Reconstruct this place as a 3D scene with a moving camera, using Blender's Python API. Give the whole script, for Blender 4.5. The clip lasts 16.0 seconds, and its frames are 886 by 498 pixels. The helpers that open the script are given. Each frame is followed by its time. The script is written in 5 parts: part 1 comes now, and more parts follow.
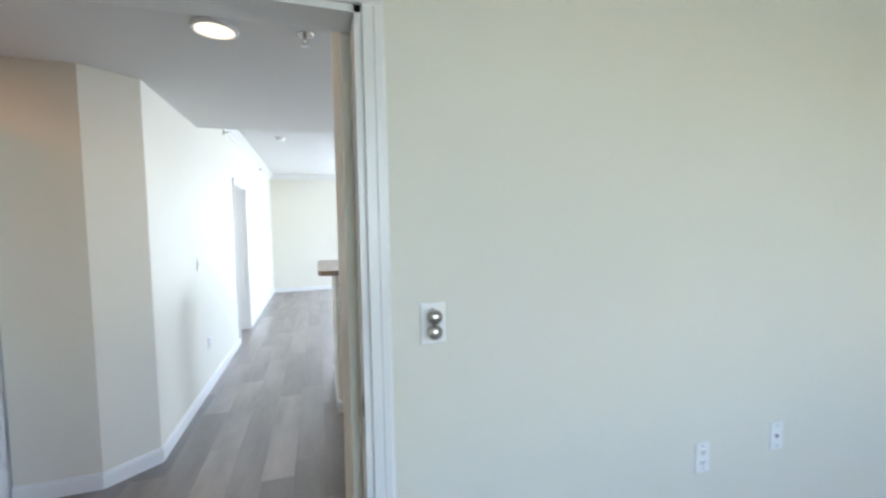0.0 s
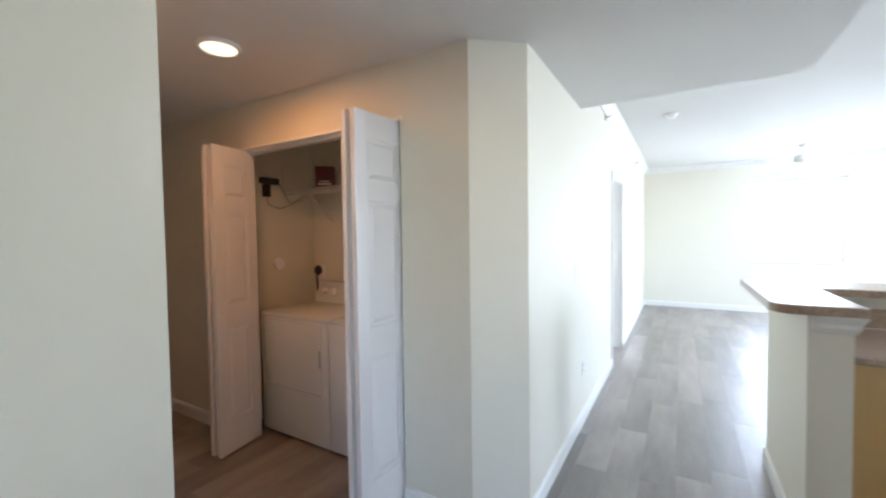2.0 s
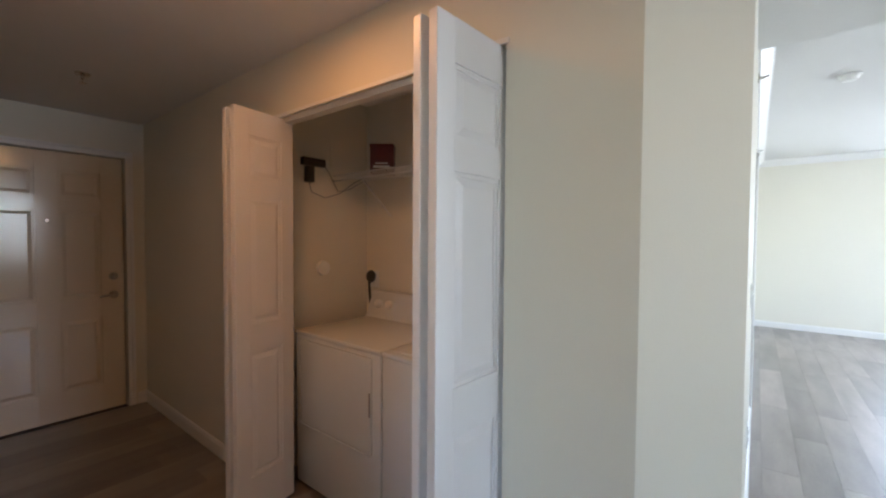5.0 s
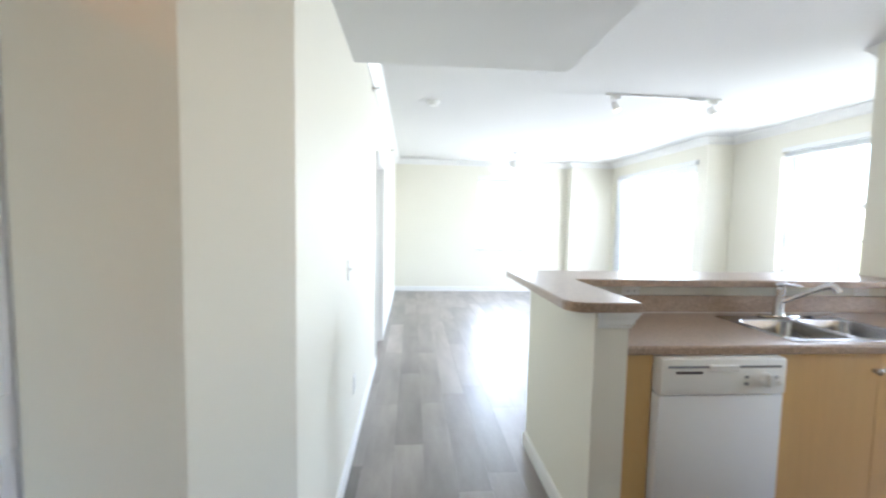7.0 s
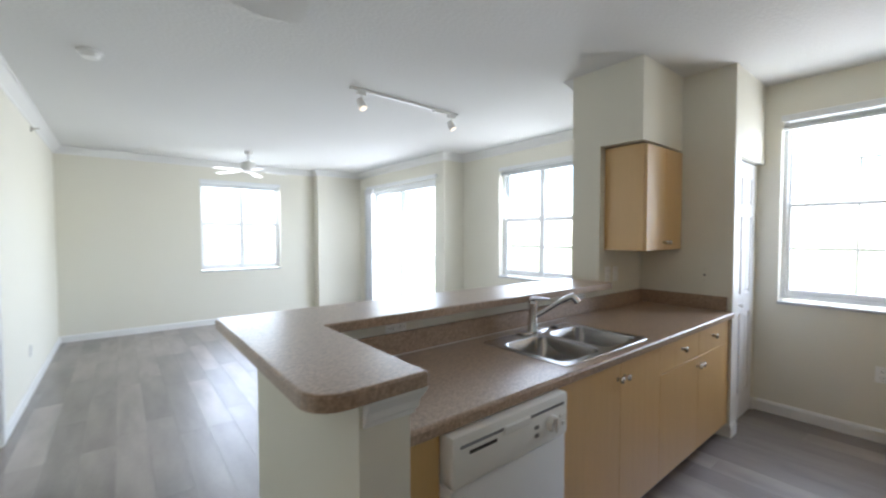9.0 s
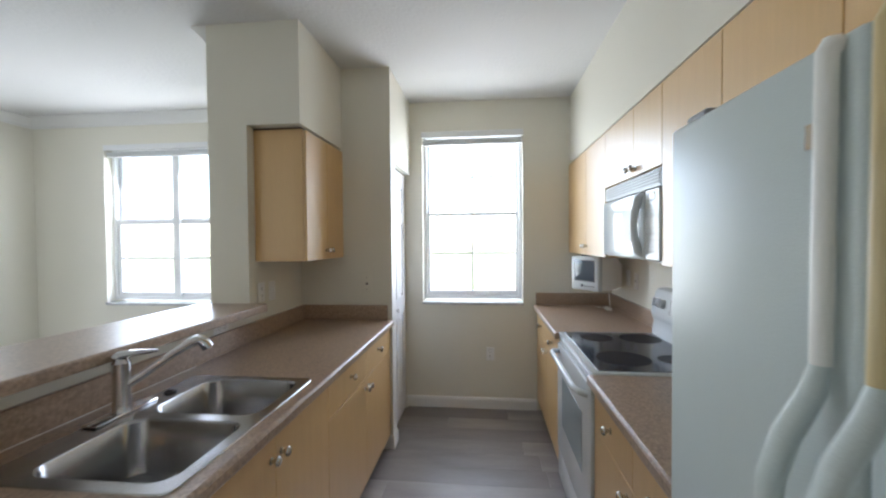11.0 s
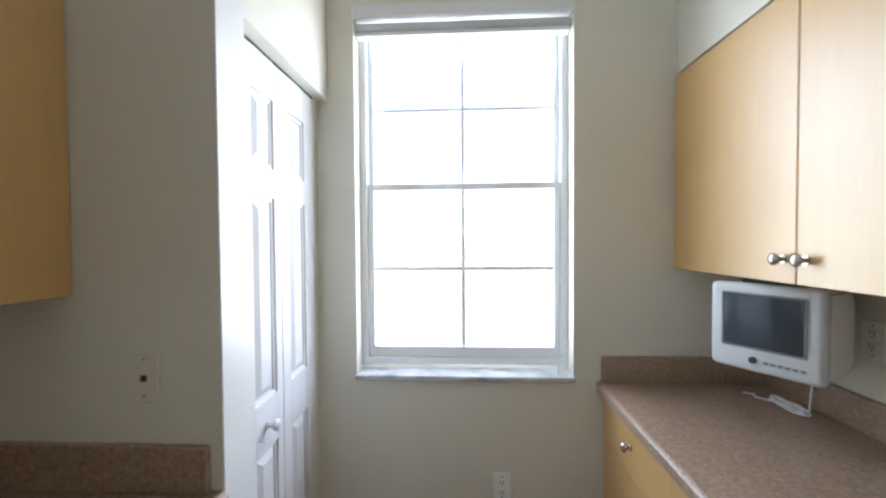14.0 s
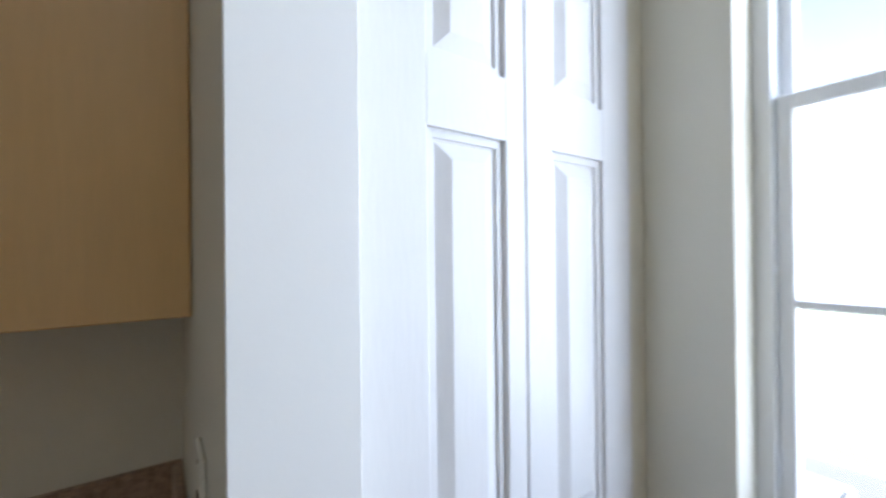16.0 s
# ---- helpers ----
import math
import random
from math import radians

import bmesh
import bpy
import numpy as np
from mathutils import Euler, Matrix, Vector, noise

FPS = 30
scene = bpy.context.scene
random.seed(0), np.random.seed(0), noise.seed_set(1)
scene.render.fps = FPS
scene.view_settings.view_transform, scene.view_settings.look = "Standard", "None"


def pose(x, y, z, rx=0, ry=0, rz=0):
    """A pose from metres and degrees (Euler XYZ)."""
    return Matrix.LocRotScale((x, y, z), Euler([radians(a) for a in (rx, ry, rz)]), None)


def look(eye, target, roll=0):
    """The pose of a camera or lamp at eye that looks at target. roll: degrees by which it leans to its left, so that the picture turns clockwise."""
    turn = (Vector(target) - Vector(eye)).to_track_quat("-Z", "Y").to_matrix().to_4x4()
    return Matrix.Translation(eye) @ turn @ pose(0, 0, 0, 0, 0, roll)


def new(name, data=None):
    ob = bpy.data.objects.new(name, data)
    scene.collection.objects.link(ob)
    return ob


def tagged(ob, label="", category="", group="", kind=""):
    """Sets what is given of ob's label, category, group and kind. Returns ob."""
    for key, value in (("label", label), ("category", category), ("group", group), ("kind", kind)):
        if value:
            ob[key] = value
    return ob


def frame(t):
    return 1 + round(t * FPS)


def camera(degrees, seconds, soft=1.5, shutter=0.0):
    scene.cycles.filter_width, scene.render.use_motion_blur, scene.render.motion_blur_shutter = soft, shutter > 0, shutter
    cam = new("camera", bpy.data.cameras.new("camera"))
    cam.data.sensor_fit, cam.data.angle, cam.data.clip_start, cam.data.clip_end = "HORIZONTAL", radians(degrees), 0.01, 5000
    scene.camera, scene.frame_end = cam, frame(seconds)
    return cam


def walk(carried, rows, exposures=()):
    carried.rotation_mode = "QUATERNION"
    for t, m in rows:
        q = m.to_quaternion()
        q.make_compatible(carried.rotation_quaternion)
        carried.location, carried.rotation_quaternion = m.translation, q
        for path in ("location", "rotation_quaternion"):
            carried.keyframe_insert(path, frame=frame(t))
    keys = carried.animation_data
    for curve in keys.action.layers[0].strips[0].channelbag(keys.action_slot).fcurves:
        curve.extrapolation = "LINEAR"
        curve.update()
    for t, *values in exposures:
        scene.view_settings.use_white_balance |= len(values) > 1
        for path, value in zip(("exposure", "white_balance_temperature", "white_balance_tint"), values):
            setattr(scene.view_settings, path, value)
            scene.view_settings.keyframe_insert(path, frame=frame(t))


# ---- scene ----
cam = camera(95.6, 16.0, soft=2.2, shutter=0.3)
PATH = [
    (0, (0.186, 1.229, 1.449), (0.783, 3.135, 1.336), -1.0),
    (0.5, (0.122, 1.476, 1.451), (0.412, 3.452, 1.343), -0.8),
    (1, (0.098, 1.715, 1.428), (-0.003, 3.712, 1.352), -1.2),
    (1.5, (-0.003, 1.996, 1.440), (-0.630, 3.894, 1.374), -1.1),
    (2, (-0.147, 2.203, 1.437), (-1.168, 3.922, 1.369), -0.8),
    (2.5, (-0.322, 2.411, 1.442), (-1.534, 4.0, 1.38), -0.1),
    (3, (-0.483, 2.571, 1.433), (-1.755, 4.112, 1.37), 0.0),
    (3.5, (-0.639, 2.679, 1.437), (-1.932, 4.203, 1.363), 0.2),
    (3.7, (-0.709, 2.715, 1.439), (-2.011, 4.231, 1.361), 0.3),
    (6, (-0.78, 2.777, 1.42), (-1.667, 4.568, 1.352), -0.2),
    (6.5, (-0.562, 2.774, 1.424), (-0.992, 4.724, 1.304), 0.6),
    (7, (-0.440, 2.860, 1.438), (-0.285, 4.850, 1.302), 1.1),
    (7.5, (-0.390, 3.056, 1.450), (0.235, 4.951, 1.313), 1.0),
    (8, (-0.335, 3.245, 1.453), (0.632, 4.992, 1.331), 0.8),
    (8.5, (-0.221, 3.431, 1.46), (0.898, 5.085, 1.351), 0.4),
    (9, (-0.115, 3.579, 1.471), (1.138, 5.136, 1.402), -0.1),
    (9.5, (0.01, 3.727, 1.488), (1.652, 4.867, 1.419), 0.2),
    (10, (0.118, 3.803, 1.481), (1.994, 4.496, 1.442), -0.1),
    (10.2, (0.174, 3.81, 1.47), (2.103, 4.335, 1.44), -0.2),
    (12.3, (1.37, 3.935, 1.481), (3.367, 4.042, 1.435), -0.5),
    (12.5, (1.499, 3.925, 1.489), (3.495, 4.04, 1.443), -0.5),
    (13, (1.803, 3.931, 1.489), (3.799, 4.058, 1.44), -0.4),
    (13.5, (2.13, 3.955, 1.494), (4.125, 4.082, 1.443), -0.4),
    (14, (2.431, 3.962, 1.481), (4.428, 4.071, 1.433), -0.4),
    (14.5, (2.75, 3.984, 1.481), (4.739, 4.18, 1.425), -0.5),
    (15, (3.003, 4.036, 1.47), (4.947, 4.506, 1.417), -0.7),
    (15.5, (3.172, 4.095, 1.469), (4.887, 5.124, 1.427), -1.0),
    (16, (3.257, 4.144, 1.455), (4.421, 5.77, 1.463), -0.6),
]
EXPOSURES = [(0.0, 3.72, 5850, 10), (0.5, 3.68, 5900, 10), (1.0, 3.66, 5925, 10), (1.5, 3.82, 5950, 10), (2.0, 3.85, 5962, 10), (3.0, 3.72, 5988, 10), (3.5, 3.62, 6000, 10), (6.0, 3.65, 6000, 10), (6.5, 3.78, 6000, 10), (7.0, 3.85, 6150, 10), (7.5, 3.66, 6300, 10), (8.0, 3.34, 6200, 10), (8.5, 3.08, 6300, 10), (9.0, 2.98, 6294, 10), (10.0, 2.96, 6281, 10), (12.5, 2.88, 6250, 10), (13.5, 2.85, 6200, 10), (14.0, 2.83, 6175, 10), (14.5, 2.78, 6150, 10), (15.0, 2.66, 6083, 10), (15.5, 2.60, 6017, 10), (16.0, 2.56, 5950, 10)]
walk(cam, [(t, look(eye, target, roll)) for t, eye, target, roll in PATH], EXPOSURES)

# ---- light ----
world = bpy.data.worlds.new("sky")
scene.world = world
world.use_nodes = True
wn = world.node_tree
sky = wn.nodes.new("ShaderNodeTexSky")
sky.sky_type = "NISHITA"
sky.sun_disc = False
sky.sun_elevation = radians(58)
sky.sun_rotation = radians(215)
wn.nodes["Background"].inputs[1].default_value = 0.15
wn.links.new(sky.outputs[0], wn.nodes["Background"].inputs[0])

sun_lamp = new("sun", bpy.data.lights.new("sun", "SUN"))
sun_lamp.data.energy, sun_lamp.data.angle, sun_lamp.data.color = 5.0, radians(0.5), (1.0, 0.95, 0.88)
sun_lamp.matrix_world = look((-12, -17, 30), (0, 0, 0))


def area_lamp(name, eye, target, w, h, watts, colour, shape="RECTANGLE"):
    """A lamp in a window's opening, behind a ceiling light's diffuser, or as the bedroom's fill."""
    d = bpy.data.lights.new(name, "AREA")
    d.shape, d.size, d.energy, d.color = shape, w, watts, colour
    if shape == "RECTANGLE":
        d.size_y = h
    o = new(name, d)
    o.matrix_world = look(eye, target)
    return o


DAY = (0.86, 0.90, 1.0)
WARM = (1.0, 0.55, 0.28)
area_lamp("kitchen_window_light", (4.30, 3.97, 1.63), (0, 3.97, 1.15), 0.84, 1.38, 4.1, DAY)
area_lamp("dining_window_light", (4.30, 6.80, 1.63), (0, 6.80, 0.2), 1.26, 1.38, 6.0, DAY)
area_lamp("slider_light", (3.95, 9.46, 1.20), (0, 9.46, -0.2), 2.0, 2.2, 11.0, DAY)
area_lamp("far_window_light", (1.54, 11.37, 1.63), (1.54, 5, -0.1), 1.2, 1.38, 5.6, DAY)
area_lamp("den_window_light", (1.30, -1.66, 1.60), (0.0, 2.4, 1.2), 1.5, 1.35, 1.22, DAY)
# added fill inside the closed bedroom, brightens the doorway; no window there
area_lamp("bedroom_fill_light", (-3.9, 7.4, 1.5), (0, 7.4, 1.3), 1.2, 1.2, 9.0, DAY)
area_lamp("hall_lamp_near", (-0.22, 3.30, 2.326), (-0.22, 3.30, 0), 0.13, 0.13, 0.14, WARM, "DISK")
area_lamp("hall_lamp_far", (-2.05, 3.34, 2.326), (-2.05, 3.34, 0), 0.13, 0.13, 0.50, (1.0, 0.41, 0.13), "DISK")


# ---- materials ----
def material(name, colour, rough=0.5, metal=0.0, tint=None, scale=6.0, amount=0.5, fine=0.0, bump=0.0,
             bump_scale=250.0, stretch=(1, 1, 1), coat=0.0, vary=0.0, rough_var=0.0, contrast=1.0):
    """A surface with two scales of variation: colour mixes to tint by a broad noise, a finer noise carries grain, bump and gloss."""
    m = bpy.data.materials.new(name)
    m.use_nodes = True
    nt = m.node_tree
    b = nt.nodes["Principled BSDF"]
    b.inputs["Roughness"].default_value = rough
    b.inputs["Metallic"].default_value = metal
    b.inputs["Coat Weight"].default_value = coat
    b.inputs["Coat Roughness"].default_value = 0.12
    tc = nt.nodes.new("ShaderNodeTexCoord")
    mp = nt.nodes.new("ShaderNodeMapping")
    mp.inputs["Scale"].default_value = stretch
    nt.links.new(tc.outputs["Object"], mp.inputs[0])
    where = mp.outputs[0]
    info = nt.nodes.new("ShaderNodeObjectInfo")
    if vary:
        shift = nt.nodes.new("ShaderNodeVectorMath")
        shift.operation = "MULTIPLY_ADD"
        nt.links.new(info.outputs["Random"], shift.inputs[0])
        shift.inputs[1].default_value = (37, 91, 13)
        nt.links.new(where, shift.inputs[2])
        where = shift.outputs[0]
    n1 = nt.nodes.new("ShaderNodeTexNoise")
    n1.inputs["Scale"].default_value, n1.inputs["Detail"].default_value = scale, 4
    nt.links.new(where, n1.inputs["Vector"])
    mix = nt.nodes.new("ShaderNodeMix")
    mix.data_type = "RGBA"
    mix.inputs[6].default_value = (*colour, 1)
    mix.inputs[7].default_value = (*(tint or [c * 0.9 for c in colour]), 1)
    amt = nt.nodes.new("ShaderNodeMath")
    amt.operation = "MULTIPLY_ADD"
    amt.use_clamp = True
    amt.inputs[1].default_value = amount * contrast
    amt.inputs[2].default_value = amount * (1 - contrast) / 2
    nt.links.new(n1.outputs["Fac"], amt.inputs[0])
    nt.links.new(amt.outputs[0], mix.inputs[0])
    out = mix.outputs[2]
    n2 = nt.nodes.new("ShaderNodeTexNoise")
    n2.inputs["Scale"].default_value, n2.inputs["Detail"].default_value = bump_scale, 3
    nt.links.new(where, n2.inputs["Vector"])
    if fine or vary:
        h = nt.nodes.new("ShaderNodeHueSaturation")
        v = nt.nodes.new("ShaderNodeMath")
        v.operation = "MULTIPLY_ADD"
        nt.links.new(n2.outputs["Fac"], v.inputs[0])
        v.inputs[1].default_value = fine
        v.inputs[2].default_value = 1 - fine / 2
        v2 = nt.nodes.new("ShaderNodeMath")
        v2.operation = "MULTIPLY_ADD"
        nt.links.new(info.outputs["Random"], v2.inputs[0])
        v2.inputs[1].default_value = vary
        nt.links.new(v.outputs[0], v2.inputs[2])
        nt.links.new(v2.outputs[0], h.inputs["Value"])
        nt.links.new(out, h.inputs["Color"])
        out = h.outputs[0]
    nt.links.new(out, b.inputs["Base Color"])
    if rough_var:
        r = nt.nodes.new("ShaderNodeMath")
        r.operation = "MULTIPLY_ADD"
        nt.links.new(n1.outputs["Fac"], r.inputs[0])
        r.inputs[1].default_value, r.inputs[2].default_value = rough_var, rough - rough_var / 2
        nt.links.new(r.outputs[0], b.inputs["Roughness"])
    if bump:
        bp = nt.nodes.new("ShaderNodeBump")
        bp.inputs["Strength"].default_value, bp.inputs["Distance"].default_value = 0.6, bump
        nt.links.new(n2.outputs["Fac"], bp.inputs["Height"])
        nt.links.new(bp.outputs[0], b.inputs["Normal"])
    return m


def glow(name, colour, strength):
    m = bpy.data.materials.new(name)
    m.use_nodes = True
    b = m.node_tree.nodes["Principled BSDF"]
    b.inputs["Base Color"].default_value = (0.8, 0.8, 0.78, 1)
    b.inputs["Emission Color"].default_value = (*colour, 1)
    b.inputs["Emission Strength"].default_value = strength
    return m


def pane_glass(name):
    m = bpy.data.materials.new(name)
    m.use_nodes = True
    nt = m.node_tree
    nt.nodes.clear()
    o = nt.nodes.new("ShaderNodeOutputMaterial")
    t = nt.nodes.new("ShaderNodeBsdfTransparent")
    t.inputs[0].default_value = (0.90, 0.90, 0.90, 1)
    g = nt.nodes.new("ShaderNodeBsdfGlossy")
    g.inputs["Roughness"].default_value = 0.02
    lw = nt.nodes.new("ShaderNodeLayerWeight")
    pw = nt.nodes.new("ShaderNodeMath")
    pw.operation = "POWER"
    pw.inputs[1].default_value = 4.0
    f = nt.nodes.new("ShaderNodeMath")
    f.operation = "MULTIPLY_ADD"
    f.inputs[1].default_value, f.inputs[2].default_value = 0.7, 0.03
    nt.links.new(lw.outputs["Facing"], pw.inputs[0])
    nt.links.new(pw.outputs[0], f.inputs[0])
    mx = nt.nodes.new("ShaderNodeMixShader")
    for a, c in ((f.outputs[0], mx.inputs[0]), (t.outputs[0], mx.inputs[1]), (g.outputs[0], mx.inputs[2]), (mx.outputs[0], o.inputs[0])):
        nt.links.new(a, c)
    return m


PAINT = material("cream_wall_paint", (0.785, 0.760, 0.664), 0.62, tint=(0.755, 0.730, 0.63), scale=1.6, bump=0.0005, bump_scale=130, rough_var=0.1)
CEIL = material("textured_ceiling_paint", (0.74, 0.74, 0.725), 0.8, tint=(0.70, 0.70, 0.685), scale=2.0, bump=0.006, bump_scale=44)
CEILH = material("smooth_ceiling_paint", (0.77, 0.77, 0.755), 0.75, tint=(0.74, 0.74, 0.72), scale=2.0, bump=0.0015, bump_scale=60)
TRIM = material("white_semigloss_trim", (0.83, 0.83, 0.81), 0.32, tint=(0.79, 0.79, 0.77), scale=3, bump=0.0003, bump_scale=90, rough_var=0.1)
DOORW = material("white_moulded_door_paint", (0.80, 0.80, 0.815), 0.36, tint=(0.79, 0.79, 0.79), scale=4, bump=0.0005, bump_scale=160, stretch=(1, 1, 0.15), rough_var=0.1)
PLANK = material("grey_oak_vinyl_plank", (0.200, 0.177, 0.164), 0.38, tint=(0.086, 0.075, 0.069), scale=1.9, amount=1.0, contrast=1.6, fine=0.45, bump=0.0002,
                 bump_scale=24, stretch=(4.0, 0.9, 1), vary=1.05, rough_var=0.14, coat=1.0)
PLANK.node_tree.nodes["Principled BSDF"].inputs["Coat Roughness"].default_value = 0.40
SUBFLOOR = material("dark_plank_joint", (0.09, 0.08, 0.072), 0.8, scale=8)
LAMINATE = material("brown_speckled_laminate", (0.49, 0.35, 0.245), 0.34, tint=(0.21, 0.145, 0.10), scale=95, amount=1.0, contrast=1.9, fine=0.7, coat=0.6, bump=0.0001, bump_scale=230, rough_var=0.12)
LAMINATE.node_tree.nodes["Principled BSDF"].inputs["Coat Roughness"].default_value = 0.34
MAPLE = material("maple_laminate", (0.69, 0.43, 0.148), 0.36, tint=(0.61, 0.365, 0.118), scale=3.5, amount=0.9, fine=0.14, bump=0.0004, bump_scale=30, stretch=(9, 9, 0.5), rough_var=0.14, coat=1.0)
MAPLE.node_tree.nodes["Principled BSDF"].inputs["Coat Roughness"].default_value = 0.46
MAPLE.node_tree.nodes["Principled BSDF"].inputs["Coat IOR"].default_value = 1.82
DARKGAP = material("dark_shadow_gap", (0.12, 0.08, 0.05), 0.7)
ENAMEL = material("white_appliance_enamel", (0.68, 0.715, 0.725), 0.22, tint=(0.65, 0.68, 0.69), scale=4, bump=0.0002, bump_scale=420, rough_var=0.08)
DISHWHITE = material("bright_white_door_enamel", (0.86, 0.875, 0.89), 0.3, tint=(0.82, 0.84, 0.85), scale=3, bump=0.0002, bump_scale=380, rough_var=0.08)
KEYPRINT = material("pale_grey_key_print", (0.50, 0.51, 0.52), 0.45, tint=(0.44, 0.45, 0.46), scale=20)
FRIDGE = material("pebbled_white_fridge_enamel", (0.58, 0.645, 0.64), 0.36, tint=(0.55, 0.61, 0.60), scale=5, bump=0.0008, bump_scale=330)
OFFWHITE = material("cream_plastic", (0.86, 0.86, 0.83), 0.4, tint=(0.83, 0.825, 0.79), scale=7, bump=0.0002, bump_scale=300)
YELLOWED = material("yellowed_plastic", (0.60, 0.47, 0.24), 0.42, tint=(0.64, 0.54, 0.33), scale=6)
GREYP = material("grey_plastic", (0.25, 0.26, 0.27), 0.45, tint=(0.2, 0.2, 0.21), scale=8)
KNOBGREY = material("light_grey_plastic", (0.78, 0.79, 0.80), 0.45, tint=(0.72, 0.73, 0.74), scale=8)
BLACKP = material("black_plastic", (0.02, 0.02, 0.022), 0.4, tint=(0.035, 0.035, 0.035), scale=9)
COOKTOP = material("black_ceramic_glass", (0.026, 0.031, 0.044), 0.1, tint=(0.045, 0.05, 0.066), scale=60, fine=0.5)
BURNER = material("burner_ring_print", (0.017, 0.017, 0.020), 0.45, tint=(0.012, 0.012, 0.014), scale=120)
BURNER.node_tree.nodes["Principled BSDF"].inputs["Specular IOR Level"].default_value = 0.12
RINGLINE = material("burner_outline", (0.16, 0.15, 0.14), 0.25)
SCREEN = material("crt_screen", (0.05, 0.065, 0.08), 0.08, tint=(0.06, 0.075, 0.09), scale=2)
OVENGLASS = material("smoky_oven_glass", (0.30, 0.36, 0.38), 0.1, tint=(0.26, 0.32, 0.34), scale=2)
MWGLASS = material("microwave_window_mesh", (0.38, 0.46, 0.48), 0.34, tint=(0.34, 0.41, 0.43), scale=260)
AMBER = material("amber_display", (0.22, 0.14, 0.02), 0.2, tint=(0.28, 0.18, 0.03), scale=30)
STEEL = material("brushed_stainless", (0.44, 0.44, 0.445), 0.25, 1.0, tint=(0.36, 0.36, 0.365), scale=5, fine=0.12, bump_scale=60, stretch=(1, 14, 1), rough_var=0.12)
CHROME = material("chrome", (0.75, 0.75, 0.76), 0.12, 1.0, tint=(0.62, 0.62, 0.62), scale=9)
NICKEL = material("satin_nickel", (0.60, 0.58, 0.54), 0.25, 1.0, tint=(0.48, 0.46, 0.42), scale=9)
MARBLE = material("grey_veined_marble", (0.76, 0.77, 0.78), 0.22, tint=(0.40, 0.42, 0.45), scale=11, amount=0.9, contrast=3.0, fine=0.1, bump_scale=30, stretch=(1, 1, 3))
ALU = material("white_aluminium_frame", (0.92, 0.93, 0.94), 0.38, tint=(0.84, 0.86, 0.87), scale=5)
PLATE = material("white_wall_plate", (0.90, 0.90, 0.88), 0.28, tint=(0.87, 0.87, 0.84), scale=9)
SLOT = material("dark_slot", (0.05, 0.045, 0.04), 0.6)
REDTIN = material("red_carton_print", (0.17, 0.018, 0.03), 0.35, tint=(0.06, 0.008, 0.012), scale=11, amount=1.0)
WIRE = material("white_coated_wire", (0.75, 0.75, 0.73), 0.35)
BLIND = material("white_blind_vinyl", (0.80, 0.81, 0.81), 0.4, tint=(0.75, 0.76, 0.76), scale=5)
STACK = material("grey_stacked_slats", (0.74, 0.76, 0.77), 0.5, tint=(0.58, 0.60, 0.61), scale=14, stretch=(0.3, 1, 6))
GLASS = pane_glass("window_glass")
STUCCO = material("pale_stucco", (0.66, 0.63, 0.55), 0.85, tint=(0.58, 0.55, 0.48), scale=2, bump=0.004, bump_scale=70)
GRASS = material("lawn", (0.12, 0.155, 0.08), 0.9, tint=(0.17, 0.17, 0.11), scale=0.4, amount=1.0, fine=0.5, bump_scale=6)
ASPHALT = material("asphalt", (0.12, 0.12, 0.118), 0.85, tint=(0.09, 0.09, 0.09), scale=0.8, fine=0.3, bump_scale=25)
LEAF = material("leaves", (0.09, 0.115, 0.06), 0.7, tint=(0.12, 0.14, 0.08), scale=1.5, amount=1.0)
BARK = material("bark", (0.15, 0.11, 0.08), 0.9, tint=(0.09, 0.07, 0.05), scale=6)
LAMPGLOW = glow("warm_diffuser", (1.0, 0.78, 0.5), 0.12)
BULB = glow("halogen_bulb", (1.0, 0.74, 0.5), 0.2)
LCD = glow("green_clock_digits", (0.15, 0.9, 0.5), 0.05)


# ---- mesh helpers ----
def box(bm, x0, y0, z0, x1, y1, z1, bevel=0.0, segments=1):
    r = bmesh.ops.create_cube(bm, size=1.0)
    m = Matrix.Translation(((x0 + x1) / 2, (y0 + y1) / 2, (z0 + z1) / 2)) @ Matrix.Diagonal((abs(x1 - x0), abs(y1 - y0), abs(z1 - z0), 1))
    bmesh.ops.transform(bm, matrix=m, verts=r["verts"])
    if bevel:
        edges = list({e for v in r["verts"] for e in v.link_edges})
        bmesh.ops.bevel(bm, geom=edges, offset=bevel, segments=segments, affect="EDGES", profile=0.5)
    return bm


def rod(bm, a, b, r0, r1=None, sides=14):
    a, b = Vector(a), Vector(b)
    d = b - a
    r = bmesh.ops.create_cone(bm, cap_ends=True, segments=sides, radius1=r0, radius2=r0 if r1 is None else r1, depth=d.length)
    bmesh.ops.transform(bm, matrix=Matrix.Translation((a + b) / 2) @ d.to_track_quat("Z", "Y").to_matrix().to_4x4(), verts=r["verts"])
    return bm


def ball(bm, c, rx, ry=None, rz=None, u=14, v=9):
    r = bmesh.ops.create_uvsphere(bm, u_segments=u, v_segments=v, radius=1)
    bmesh.ops.transform(bm, matrix=Matrix.Translation(c) @ Matrix.Diagonal((rx, ry or rx, rz or rx, 1)), verts=r["verts"])
    return bm


